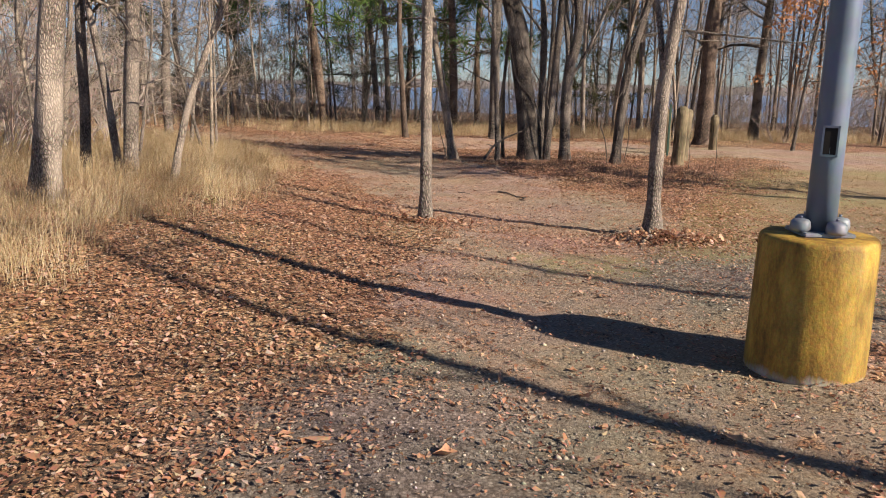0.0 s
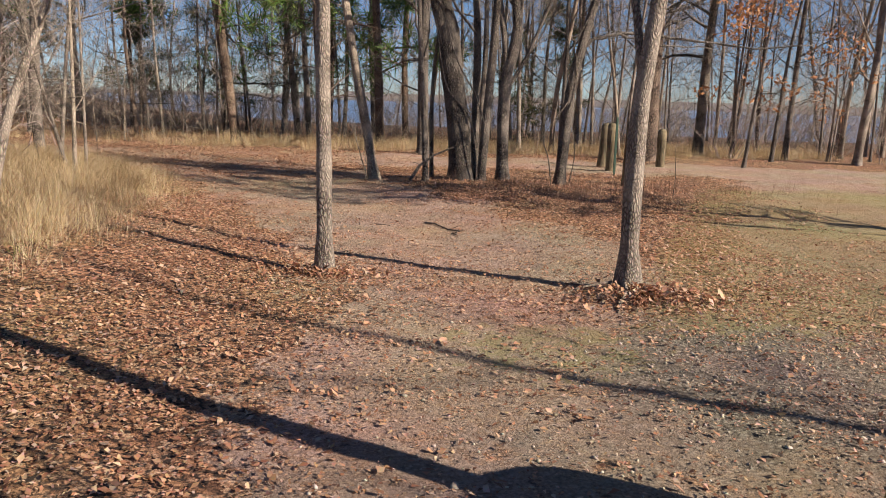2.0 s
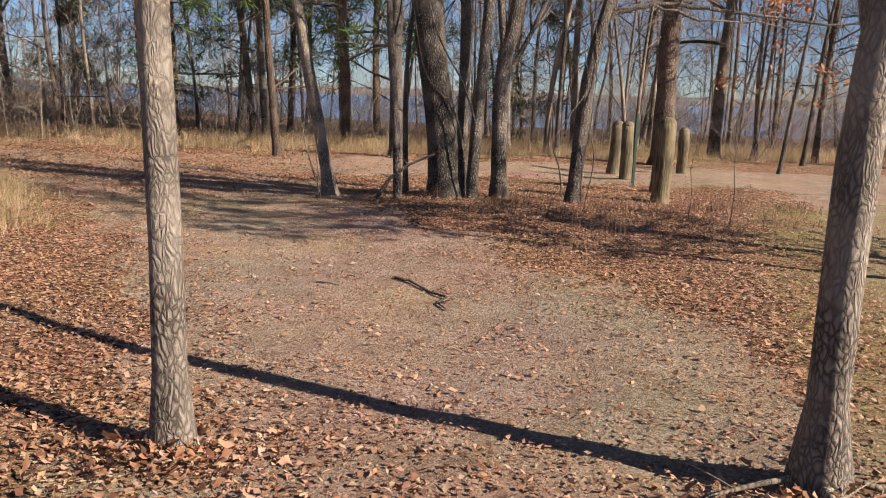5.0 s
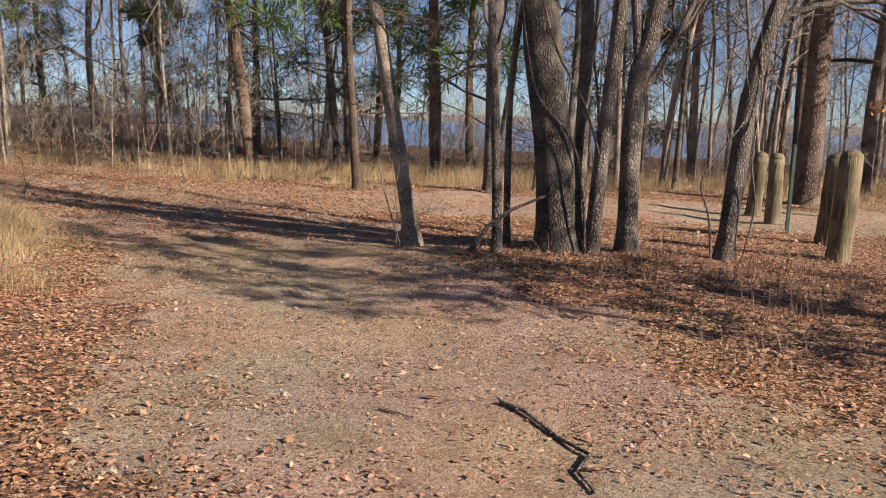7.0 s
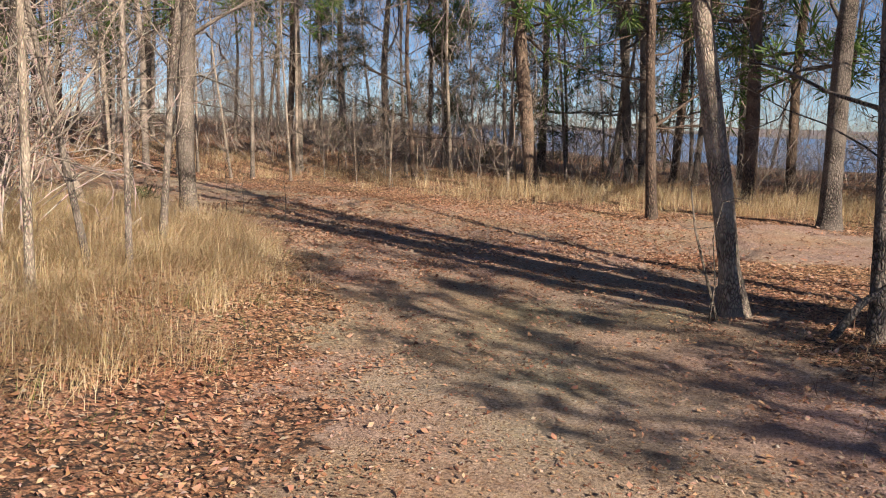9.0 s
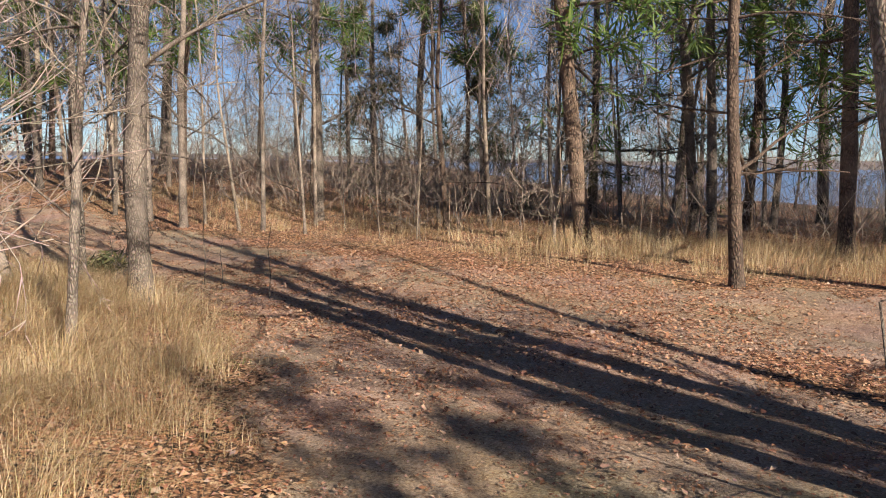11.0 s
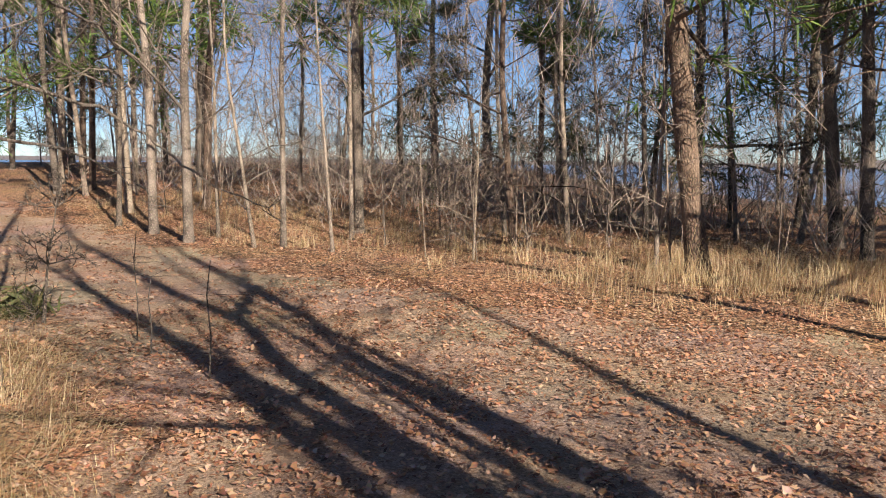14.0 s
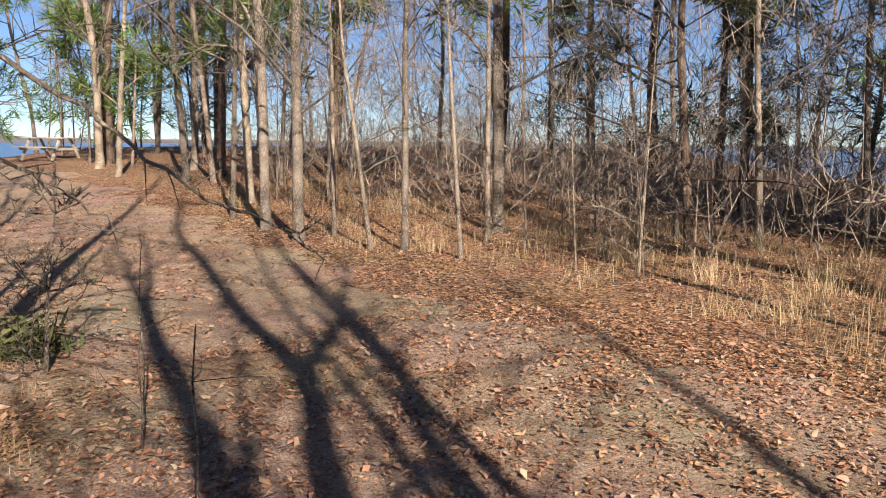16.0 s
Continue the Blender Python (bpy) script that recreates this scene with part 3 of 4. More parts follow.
# trees round the yard, which shade the clearing
for i, (x, y, r, h) in enumerate([(7.6, -0.6, 0.11, 10), (9.6, 0.9, 0.09, 10), (6.2, -3.4, 0.12, 12)]):
    tree(x, y, r, h, 150 + i, "bare", limbs=12)
tree(7.5, 10.9, 0.06, 7, 158, "rust", first=0.55, limbs=18)
tree(9.4, 10.7, 0.12, 8.5, 159, "rust", first=0.2, limbs=44, label="oak beside the yard, still holding rust-brown leaves")

# wood beyond the trail
WOOD = [
    # x, y, radius, height, form, lean at three metres, seed
    (-4.0, 27.2, 0.155, 17, "pine", -0.38, 61), (-1.18, 23.7, 0.088, 10, "snag", -0.2, 62), (-2.1, 30.3, 0.11, 14, "bare", -0.15, 63),
    (-2.6, 31.7, 0.12, 14, "bare", -0.3, 64), (0.3, 28.6, 0.15, 15, "pine", -0.12, 65), (1.42, 23.9, 0.16, 13, "bare", -0.05, 66),
    (7.5, 23.8, 0.23, 17, "pine", 0.0, 67), (7.0, 29.5, 0.12, 14, "slim", -0.1, 68), (-4.6, 27.3, 0.037, 6, "slim", 0.03, 69),
    (-3.25, 32.2, 0.06, 8, "slim", 0.45, 70), (0.1, 36.5, 0.14, 14, "bare", -0.15, 71),
    (-7.35, 28.7, 0.065, 9, "snag", -0.25, 72), (-6.9, 30.1, 0.055, 8, "slim", -0.2, 73), (-5.8, 31.3, 0.055, 9, "bare", -0.15, 74), (-7.1, 32.6, 0.038, 7, "slim", -0.2, 75),
    (-10.7, 29.0, 0.1, 11, "bare", -0.06, 76), (-12.6, 31.6, 0.1, 12, "pine", 0.1, 134), (-8.9, 33.6, 0.075, 12, "pine", 0.0, 135), (-10.25, 28.1, 0.043, 8, "slim", -0.03, 77), (-9.4, 26.4, 0.032, 5, "slim", -0.2, 78),
    (-10.55, 26.6, 0.052, 9, "slim", 0.0, 79), (-10.95, 26.35, 0.035, 6, "slim", -0.4, 80), (-12.3, 26.9, 0.036, 7, "slim", -0.03, 81),
    (-12.2, 26.1, 0.085, 11, "slim", 0.0, 82), (-13.6, 26.6, 0.085, 12, "slim", -0.03, 83), (-25.9, 30.2, 0.12, 13, "slim", 0.0, 84), (-27.0, 31.1, 0.11, 13, "pine", 0.05, 85),
    (-19.6, 33.6, 0.18, 14, "bare", 0.15, 86), (-27.0, 34.6, 0.15, 13, "bare", -0.1, 87), (-14.3, 38.3, 0.14, 9, "cedar", -0.1, 88), (-12.3, 38.0, 0.14, 14, "bare", -0.15, 89),
    (-8.2, 30.2, 0.045, 10, "bare", -0.2, 90), (-8.1, 32.8, 0.045, 11, "slim", -0.15, 91),
    (-1.6, 33.0, 0.12, 14, "pine", 0.1, 92), (1.2, 31.2, 0.12, 14, "pine", -0.1, 93), (-5.6, 34.5, 0.13, 13, "cedar", 0.0, 94), (-3.6, 36.0, 0.12, 12, "cedar", 0.1, 95),
    (-9.0, 35.2, 0.1, 9, "cedar", 0.0, 96), (-15.5, 29.8, 0.1, 12, "pine", 0.1, 97), (-28.5, 31.8, 0.1, 11, "pine", 0.1, 98), (3.2, 26.2, 0.09, 12, "bare", 0.1, 99),
    (4.6, 27.4, 0.07, 12, "slim", -0.1, 100), (5.6, 26.0, 0.08, 11, "bare", 0.05, 101), (8.6, 26.8, 0.13, 13, "bare", -0.1, 102), (9.3, 21.8, 0.05, 7, "rust", 0.3, 103),
    (11.2, 24.2, 0.06, 8, "rust", 0.2, 104), (10.0, 26.5, 0.16, 14, "bare", 0.05, 105), (12.2, 25.4, 0.09, 13, "bare", 0.1, 106), (13.6, 24.0, 0.12, 14, "slim", 0.2, 107), (15.2, 22.8, 0.1, 13, "bare", 0.2, 108),
    (-7.2, 26.9, 0.02, 3, "slim", 0.1, 109), (-14.9, 26.9, 0.05, 8, "bare", 0.1, 110), (-16.4, 28.4, 0.09, 11, "slim", -0.1, 111), (2.4, 25.0, 0.06, 10, "bare", 0.1, 112),
    (-24.5, 22.6, 0.14, 12, "pine", 0.2, 115), (-20.2, 30.4, 0.09, 12, "pine", 0.1, 128), (-19.5, 22.4, 0.11, 12, "bare", 0.2, 129), (-26.8, 24.6, 0.1, 12, "bare", 0.1, 130), (-23.2, 29.3, 0.08, 11, "slim", 0.2, 131), (-17.2, 21.2, 0.09, 11, "slim", 0.3, 132), (-30.0, 24.4, 0.13, 12, "pine", 0, 133), (-22.0, 30.8, 0.1, 12, "slim", 0.1, 116), (-29.5, 27.2, 0.13, 12, "bare", -0.3, 117), (-19.0, 30.8, 0.08, 11, "slim", 0.0, 118),
    (-33.0, 34.0, 0.12, 12, "pine", 0.2, 119), (-26.0, 36.0, 0.1, 12, "slim", 0.1, 120), (-17.6, 31.6, 0.07, 11, "slim", 0.1, 121), (-30.2, 37.2, 0.12, 10, "cedar", 0, 122), (-21.4, 34.0, 0.08, 11, "bare", -0.1, 123),
    (-24.0, 33.0, 0.11, 11, "pine", 0.1, 124), (-28.5, 33.6, 0.09, 11, "bare", 0.2, 125), (-15.8, 33.5, 0.06, 10, "slim", 0.1, 126), (-35.0, 30.4, 0.12, 11, "pine", 0.2, 127),
    (6.2, 31.6, 0.08, 9, "cedar", 0, 113), (-20.5, 29.6, 0.09, 11, "bare", -0.2, 114),
]
LOW = {61: 0.19, 65: 0.16, 93: 0.18, 92: 0.22, 76: 0.17, 134: 0.36, 135: 0.3, 115: 0.22, 133: 0.2, 98: 0.13, 128: 0.2, 85: 0.16, 119: 0.1, 127: 0.1}          # pines whose boughs start low
for x, y, r, h, form, lean, seed in WOOD:
    # the lean lies across the line of sight from the trail
    s = Vector((x + 1, y - 14, 0)).normalized()
    spine = [(s.y * lean / 2, -s.x * lean / 2, 1.5), (s.y * lean, -s.x * lean, 3.0)]
    tree(x, y, r, h, seed, form, spine, sides=12, first=LOW.get(seed))

# far and side woods: copies of a few grown trees
TEMPLATES = []
for k in range(10):
    form = ("slim", "bare", "slim", "bare", "slim", "bare", "slim", "bare", "cedar", "pine")[k]
    TEMPLATES.append(tree(20 + 3 * k, 30 + k, 0.04 + 0.006 * k, 8.5 + 0.6 * k, 200 + k, form, mat=BARK_FAR if form in ("slim", "bare") else None, sides=7, split=False, limbs={"cedar": 18, "pine": 13}.get(form, 14)))
rng = random.Random(5)


def fits(x, y):
    d1, _, d2, d3, *_ = masks(np.array([x]), np.array([y]))
    return d1[0] > 3 and d2[0] > 4 and d3[0] > 4 and ground_at(x, y) > -3.5


placed = 0
for _ in range(9000):
    if placed >= 220:
        break
    x, y = rng.uniform(-36, 30), rng.uniform(-12, 50)
    far = y > 31 + 0.1 * abs(x) or (x > 9 and y > 23) or (x < -15 and y > 28.5) or (x < -17 and y < 23)
    near_left = x < -8.5 and y < 19
    ring = y < -4 or x > 16
    if not (far or (near_left and rng.random() < 0.3) or (ring and rng.random() < 0.05)) or not fits(x, y):
        continue
    if x < -20 and y > 24 and rng.random() < 0.1:
        continue
    src = TEMPLATES[rng.choices(range(10), (5, 5, 5, 5, 5, 5, 5, 5, 2.5, 1.2))[0]]
    k = rng.uniform(0.6, 1.25)
    c = copy_thing(src, pose(x, y, ground_at(x, y) - 0.06, rng.gauss(0, 3), rng.gauss(0, 3), rng.uniform(0, 360)))
    c.scale = (k * rng.uniform(0.6, 1.1), k * rng.uniform(0.6, 1.1), k)
    placed += 1


# the shore wood behind the far end of the trail
placed = 0
for _ in range(900):
    if placed >= 26:
        break
    x, y = rng.uniform(-43, -24), rng.uniform(21, 40)
    if not fits(x, y):
        continue
    k = rng.uniform(0.7, 1.15)
    c = copy_thing(TEMPLATES[rng.randrange(9)], pose(x, y, ground_at(x, y) - 0.06, rng.gauss(0, 3), rng.gauss(0, 3), rng.uniform(0, 360)))
    c.scale = (k, k, k)
    placed += 1

# the wood's edge behind the side trail
placed = 0
for _ in range(900):
    if placed >= 34:
        break
    x, y = rng.uniform(5, 25), rng.uniform(25, 36)
    if not fits(x, y):
        continue
    k = rng.uniform(0.7, 1.15)
    c = copy_thing(TEMPLATES[rng.randrange(8)], pose(x, y, ground_at(x, y) - 0.06, rng.gauss(0, 3), rng.gauss(0, 3), rng.uniform(0, 360)))
    c.scale = (k, k, k)
    placed += 1

# thin understorey saplings
WHIPS = [tree(-7.0 - 1.3 * k, 28.0 + 1.1 * k, 0.014, 2.6 + 0.6 * k, 400 + k, "slim", mat=BARK_FAR, sides=5, split=False, limbs=12, label="thin bare understorey sapling") for k in range(3)]
placed = 0
for _ in range(2000):
    if placed >= 38:
        break
    x, y = rng.uniform(-17, 6), rng.uniform(9, 34)
    wood = y > 26.2
    bank = -9.5 < x < -4.6 and y < 20
    if not (wood or bank) or not fits(x, y):
        continue
    k = rng.uniform(0.6, 1.4)
    c = copy_thing(WHIPS[rng.randrange(3)], pose(x, y, ground_at(x, y) - 0.03, rng.gauss(0, 5), rng.gauss(0, 5), rng.uniform(0, 360)))
    c.scale = (k, k, k)
    placed += 1
for x, y, h in ((-8.75, 20.8, 0.45),):
    tree(x, y, 0.008, h, 41, "cedar", sides=5, first=0.1, limbs=5, label="low green evergreen seedling among leaves")


def shrub(x, y, high, stems, seed, mat, label):
    """A thicket of thin bare stems that fan out of one root."""
    rng = random.Random(seed)
    B = Build()
    shape = dict(bend=0.22, rise=0.08, levels=3, kids=(0, 4, 4), twig=0.005)
    for _ in range(stems):
        a, q = rng.uniform(0, 6.283), rng.uniform(0.1, 0.9)
        grow(B, Vector((q * 0.35 * math.cos(a), q * 0.35 * math.sin(a), -0.03)), Vector((math.cos(a) * q, math.sin(a) * q, 1)), 0.011, high * rng.uniform(0.5, 1.1), 1, rng, shape, [])
    ob = tagged(new("shrub", B.mesh("shrub", mat)), label, "shrub", "undergrowth shrubs", "thing")
    ob.location = (x, y, ground_at(x, y))
    return ob


BRUSH = plain("brush_bark", (0.38, 0.315, 0.275), 0.9, 0, 0.5, 9.0, 0)
SHRUBS = [shrub(-9 - 1.2 * k, 15.5 + 0.6 * k, 1.6 + 0.5 * k, 9, 300 + k, BRUSH, "leafless grey-brown brush thicket") for k in range(4)]
placed = 0
for _ in range(6000):
    if placed >= 140:
        break
    x, y = rng.uniform(-26, 20), rng.uniform(8, 46)
    far = y > 30 + 0.05 * abs(x) or (x > 9 and y > 24)
    left = -13 < x < -5.8 and 10 < y < 20.5
    mid = x < -5 and 25.8 < y < 31
    if not (far or (left and rng.random() < 0.75) or (mid and rng.random() < 0.06)) or not fits(x, y):
        continue
    c = copy_thing(SHRUBS[rng.randrange(4)], pose(x, y, ground_at(x, y), 0, 0, rng.uniform(0, 360)))
    k = rng.uniform(0.5, 1.15) * (0.6 if mid else 1.0)
    c.scale = (k * 1.2, k * 1.2, k)
    placed += 1


# pale thicket behind the grassy bank
for _ in range(20):
    x, y = rng.uniform(-11.0, -6.0), rng.uniform(12.5, 18.8)
    k = rng.uniform(0.8, 1.6)
    c = copy_thing(SHRUBS[1 + rng.randrange(3)], pose(x, y, ground_at(x, y), 0, 0, rng.uniform(0, 360)))
    c.scale = (k, k, k)


# ---- the far wood's tangle of fine branches ----
def tangle(n, seed):
    r = np.random.RandomState(seed)
    x, y = r.uniform(-34, 26, n), r.uniform(28.5, 46, n)
    lx = x * 0.35 + y * 0.94
    h = 8.0 * r.uniform(0, 1, n) ** 1.6
    thick = sm(0.45, -0.25, wave(x, y * 0.3, 5.0, 61) * 0.7 + wave(x, h * 0.7, 2.2, 62) * 0.6)
    keep = (lx < 49) & (r.uniform(0, 1, n) < 0.15 + 0.85 * thick) & ~((x < -18) & (y < 36))
    x, y, h = x[keep], y[keep], h[keep]
    m = len(x)
    base = np.stack([x, y, height(x, y) + h], -1)
    d = np.stack([r.normal(0, 0.6, m), r.normal(0, 0.6, m), r.normal(0.45, 0.5, m)], -1)
    tip = base + d * r.uniform(0.5, 1.5, m)[:, None]
    w = r.uniform(0.005, 0.012, m)[:, None]
    a = np.stack([w[:, 0], 0 * x, 0 * x], -1)
    b = np.stack([-w[:, 0] / 2, w[:, 0] * 0.87, 0 * x], -1)
    c = np.stack([-w[:, 0] / 2, -w[:, 0] * 0.87, 0 * x], -1)
    v = np.stack([base + a, base + b, base + c, tip], 1).reshape(-1, 3)
    f = np.array([(0, 1, 3), (1, 2, 3), (2, 0, 3)])
    return arrays_mesh("far_brush", v, (np.arange(m)[:, None, None] * 4 + f[None]).reshape(-1, 3), TANGLE)


TANGLE = tinted("fine_branches", [(0.0, (0.15, 0.12, 0.1)), (0.5, (0.3, 0.25, 0.21)), (1.0, (0.46, 0.39, 0.33))], 0.9)
tagged(new("far_brush", tangle(85000, 71)), "grey-brown tangle of fine bare branches in far woods", "brush", kind="stuff")


# ---- undergrowth: leaf litter, grass, weeds, gravel ----
def scatter(n, box, density, seed):
    """Up to n places in the box, kept by a density from 0 to 1."""
    r = np.random.RandomState(seed)
    x, y = r.uniform(box[0], box[1], n), r.uniform(box[2], box[3], n)
    keep = r.uniform(0, 1, n) < density(x, y)
    return x[keep], y[keep], r


def leaf_density(x, y):
    d1, s1, d2, d3, dirt, gravel, green = masks(x, y)
    clump = sm(0.15, -0.45, wave(x, y, 1.3, 12) * 0.6 + wave(x, y, 0.45, 13) * 0.5)
    base = 0.75 * (0.4 + 0.6 * clump) * (1 - dirt) + dirt * (0.05 + 0.13 * clump)
    base = base + 0.85 * dirt * sm(16.0, 18.5, y) * (0.35 + 0.8 * clump) * sm(0.5, -1.8, x)
    base = base + 0.75 * np.exp(-((x + 0.24) ** 2 / 0.9 + (y - 8.8) ** 2 / 0.35)) + 0.8 * np.exp(-((x - 2.1) ** 2 / 0.7 + (y - 8.1) ** 2 / 0.35))
    base = base + 0.5 * np.exp(-((x + 2.0) ** 2 / 1.6 + (y - 4.5) ** 2 / 12))
    base = base + 0.35 * np.exp(-((x - 2.2) ** 2 / 0.5 + (y - 2.6) ** 2 / 0.5))
    edge = np.exp(-((d1 - 2.3) / 0.6) ** 2) * 0.35
    return np.clip((base + edge) * (1 - 0.75 * gravel * dirt), 0, 1)


LOBED = ([0, 40, 75, 120, 180, 240, 285, 320], [1.0, 0.5, 0.66, 0.42, 0.85, 0.45, 0.64, 0.48])
SIMPLE = ([0, 62, 175, 292], [1.0, 0.66, 0.9, 0.6])


def leaf_mesh(x, y, r, size, name, outline, tilt=0.36):
    """Curled leaves: lobed ones as a fan about a raised rib, simple ones folded along it."""
    n = len(x)
    m = len(outline[0])
    ang, rr = np.array(outline[0]) * np.pi / 180, np.array(outline[1])
    ox, oy = np.cos(ang) * rr, np.sin(ang) * rr * 0.9
    s = size * np.minimum(r.lognormal(0, 0.38, n), 2.0)
    curl, tw = r.uniform(-0.3, 0.75, n), r.uniform(0, 6.283, n)
    px, py = s[:, None] * (ox[None] + r.normal(0, 0.16, (n, m))), s[:, None] * (oy[None] + r.normal(0, 0.16, (n, m)))
    pz = curl[:, None] * s[:, None] * (np.abs(oy)[None] * 1.1 + ox[None] ** 2 * 0.5 * r.uniform(-0.4, 1, n)[:, None]) + s[:, None] * r.normal(0, 0.5 * tilt, (n, m))
    if outline is LOBED:
        px, py, pz = (np.concatenate([np.zeros((n, 1)), a], 1) for a in (px, py, pz))
        faces = np.array([(0, k + 1, (k + 1) % m + 1) for k in range(m)])
    else:
        faces = np.array([(0, 1, 2), (0, 2, 3)])
    tx, ty = r.normal(0, tilt, n)[:, None], r.normal(0, tilt, n)[:, None]
    pz = pz + tx * px + ty * py
    c, sn = np.cos(tw)[:, None], np.sin(tw)[:, None]
    X, Y = x[:, None] + c * px - sn * py, y[:, None] + sn * px + c * py
    low = pz.min(1)[:, None]
    Z = height(x, y)[:, None] + pz - low * 0.75 + r.uniform(0.0, 0.022, n)[:, None]
    v = np.stack([X, Y, Z], -1).reshape(-1, 3)
    t = (np.arange(n)[:, None, None] * px.shape[1] + faces[None]).reshape(-1, 3)
    return arrays_mesh(name, v, t, LEAF)


def litter(n, box, seed, size, outline, label):
    x, y, r = scatter(n, box, leaf_density, seed)
    tagged(new("leaf_litter", leaf_mesh(x, y, r, size, "leaf_litter", outline, 0.15 if outline is LOBED else 0.24)), label, "leaves", kind="stuff")


litter(9500, (-6, 5, 1.5, 20), 3, 0.02, LOBED, "large curled brown oak leaves lying over bare earth")
litter(270000, (-6, 6, 1.5, 13), 4, 0.013, SIMPLE, "small broken brown leaves lying over gravel and earth")
litter(215000, (-8, 7, 13, 24.5), 5, 0.0145, SIMPLE, "brown leaves scattered along the trail")
litter(155000, (-20, 6, 19, 34), 6, 0.018, SIMPLE, "brown leaves covering the trail and wood floor")


def crumb_density(x, y):
    d1, s1, d2, d3, dirt, gravel, green = masks(x, y)
    clump = sm(0.3, -0.4, wave(x, y, 0.9, 15) * 0.6 + wave(x, y, 0.35, 16) * 0.5)
    return np.clip(dirt * (0.1 + 0.9 * clump) * (0.25 + 0.75 * sm(0.3, 1.5, d1 + 0.5 * wave(x, y, 1.6, 17))), 0, 1)


x, y, r = scatter(230000, (-4, 4.5, 2, 18), crumb_density, 7)
tagged(new("leaf_litter", leaf_mesh(x, y, r, 0.0105, "leaf_litter", SIMPLE, 0.22)), "crumbled bits of leaf trodden into the trail", "leaves", kind="stuff")


def blades(x, y, r, high, width, mat, name, droop=1.3, lean=0.85, share=1.0):
    """Tapered blades with one bend, in tufts that lean together."""
    n = len(x)
    h = high * r.uniform(0.4, 1.25, n) * share
    a = r.normal(0, 1.0, n) + 2.6 * wave(x, y, 1.7, 77)
    h = h * (0.8 + 0.35 * wave(x, y, 0.8, 78))
    l1 = np.abs(r.normal(0, lean, n)) * h
    ex, ey = np.cos(a), np.sin(a)
    sx, sy = -ey * width, ex * width
    z = height(x, y) - 0.01
    k = r.uniform(0.2, 1.0, n) * droop
    P0 = np.stack([x, y, z], -1)
    P1 = np.stack([x + ex * l1 * 0.55, y + ey * l1 * 0.55, z + h * 0.5], -1)
    P2 = np.stack([x + ex * (l1 + h * k * 0.6), y + ey * (l1 + h * k * 0.6), z + h * (1 - 0.45 * k)], -1)
    S = np.stack([sx, sy, np.zeros(n)], -1)
    v = np.stack([P0 - S, P0 + S, P1 - S * 0.6, P1 + S * 0.6, P2], 1).reshape(-1, 3)
    f = np.array([(0, 1, 3), (0, 3, 2), (2, 3, 4)])
    t = (np.arange(n)[:, None, None] * 5 + f[None]).reshape(-1, 3)
    return arrays_mesh(name, v, t, mat)


def tuft_density(x, y):
    d1, s1, d2, d3, dirt, *_ = masks(x, y)
    clump = sm(0.15, -0.35, wave(x, y, 1.1, 22) * 0.6 + wave(x, y, 0.4, 23) * 0.7)
    lip = np.interp(y, [5, 8, 11.6, 14, 17], [3.7, 3.4, 3.0, 2.3, 1.9])
    left = sm(-0.4, 0.5, d1 - lip + 0.3 * wave(x, y, 1.5, 25)) * (s1 > 0) * sm(3.6, 5.2, y) * sm(-12, -8, x)
    back = sm(24.2, 25.4, y + 0.4 * wave(x, y, 1.6, 26)) * sm(-6.5, -4, x) * sm(31, 27, y)
    back = np.maximum(0.85 * back, 0.28 * sm(25.5, 27, y) * (d1 > 2.5) * sm(-3, -6, x))
    mound = 0.16 * np.exp(-((x - 1.6) ** 2 / 2.5 + (y - 15.6) ** 2 / 1.0))
    return np.clip((left * (0.45 + 0.55 * clump) + back * (0.3 + 0.7 * clump) + mound) * (1 - dirt), 0, 1)


def tufts(n, box, seed, per, spread):
    x, y, r = scatter(n, box, tuft_density, seed)
    x, y = np.repeat(x, per), np.repeat(y, per)
    return x + r.normal(0, spread, len(x)), y + r.normal(0, spread, len(y)), r


x, y, r = tufts(10500, (-10, 1, 3.4, 22), 31, 26, 0.1)
tagged(new("dry_grass", blades(x, y, r, 0.5, 0.0016, STRAW, "dry_grass", 1.5, 0.9, 0.3 + 0.7 * sm(0.05, 0.75, tuft_density(x, y)))), "tall straw-coloured dry grass on the bank", "grass", kind="stuff")


def lip_density(x, y):
    d1, s1, *_ = masks(x, y)
    return 0.85 * sm(1.7, 2.4, d1 + 0.3 * wave(x, y, 1.2, 27)) * (s1 > 0) * sm(0.4, -0.3, wave(x, y, 0.8, 29)) * sm(19.0, 18.2, y)


x, y, r = scatter(1300, (-8, -3.0, 13.5, 19.6), lip_density, 36)
x, y = np.repeat(x, 34), np.repeat(y, 34)
x, y = x + r.normal(0, 0.09, len(x)), y + r.normal(0, 0.09, len(y))
tagged(new("dry_grass", blades(x, y, r, 0.5, 0.0016, STRAW, "dry_grass", 1.6, 0.9, 0.35 + 0.65 * sm(0.2, 0.85, lip_density(x, y)))), "tall straw-coloured grass tufts at the trail's edge", "grass", kind="stuff")
x, y, r = scatter(420, (-8, -2.2, 6, 19.6), lip_density, 37)
x, y = np.repeat(x, 14), np.repeat(y, 14)
x, y = x + r.normal(0, 0.07, len(x)), y + r.normal(0, 0.07, len(y))
tagged(new("green_grass", blades(x, y, r, 0.2, 0.0018, GREEN, "green_grass")), "sparse green blades among dry grass", "grass", kind="stuff")
x, y, r = tufts(11500, (-18, 14, 23.5, 31.5), 32, 18, 0.1)
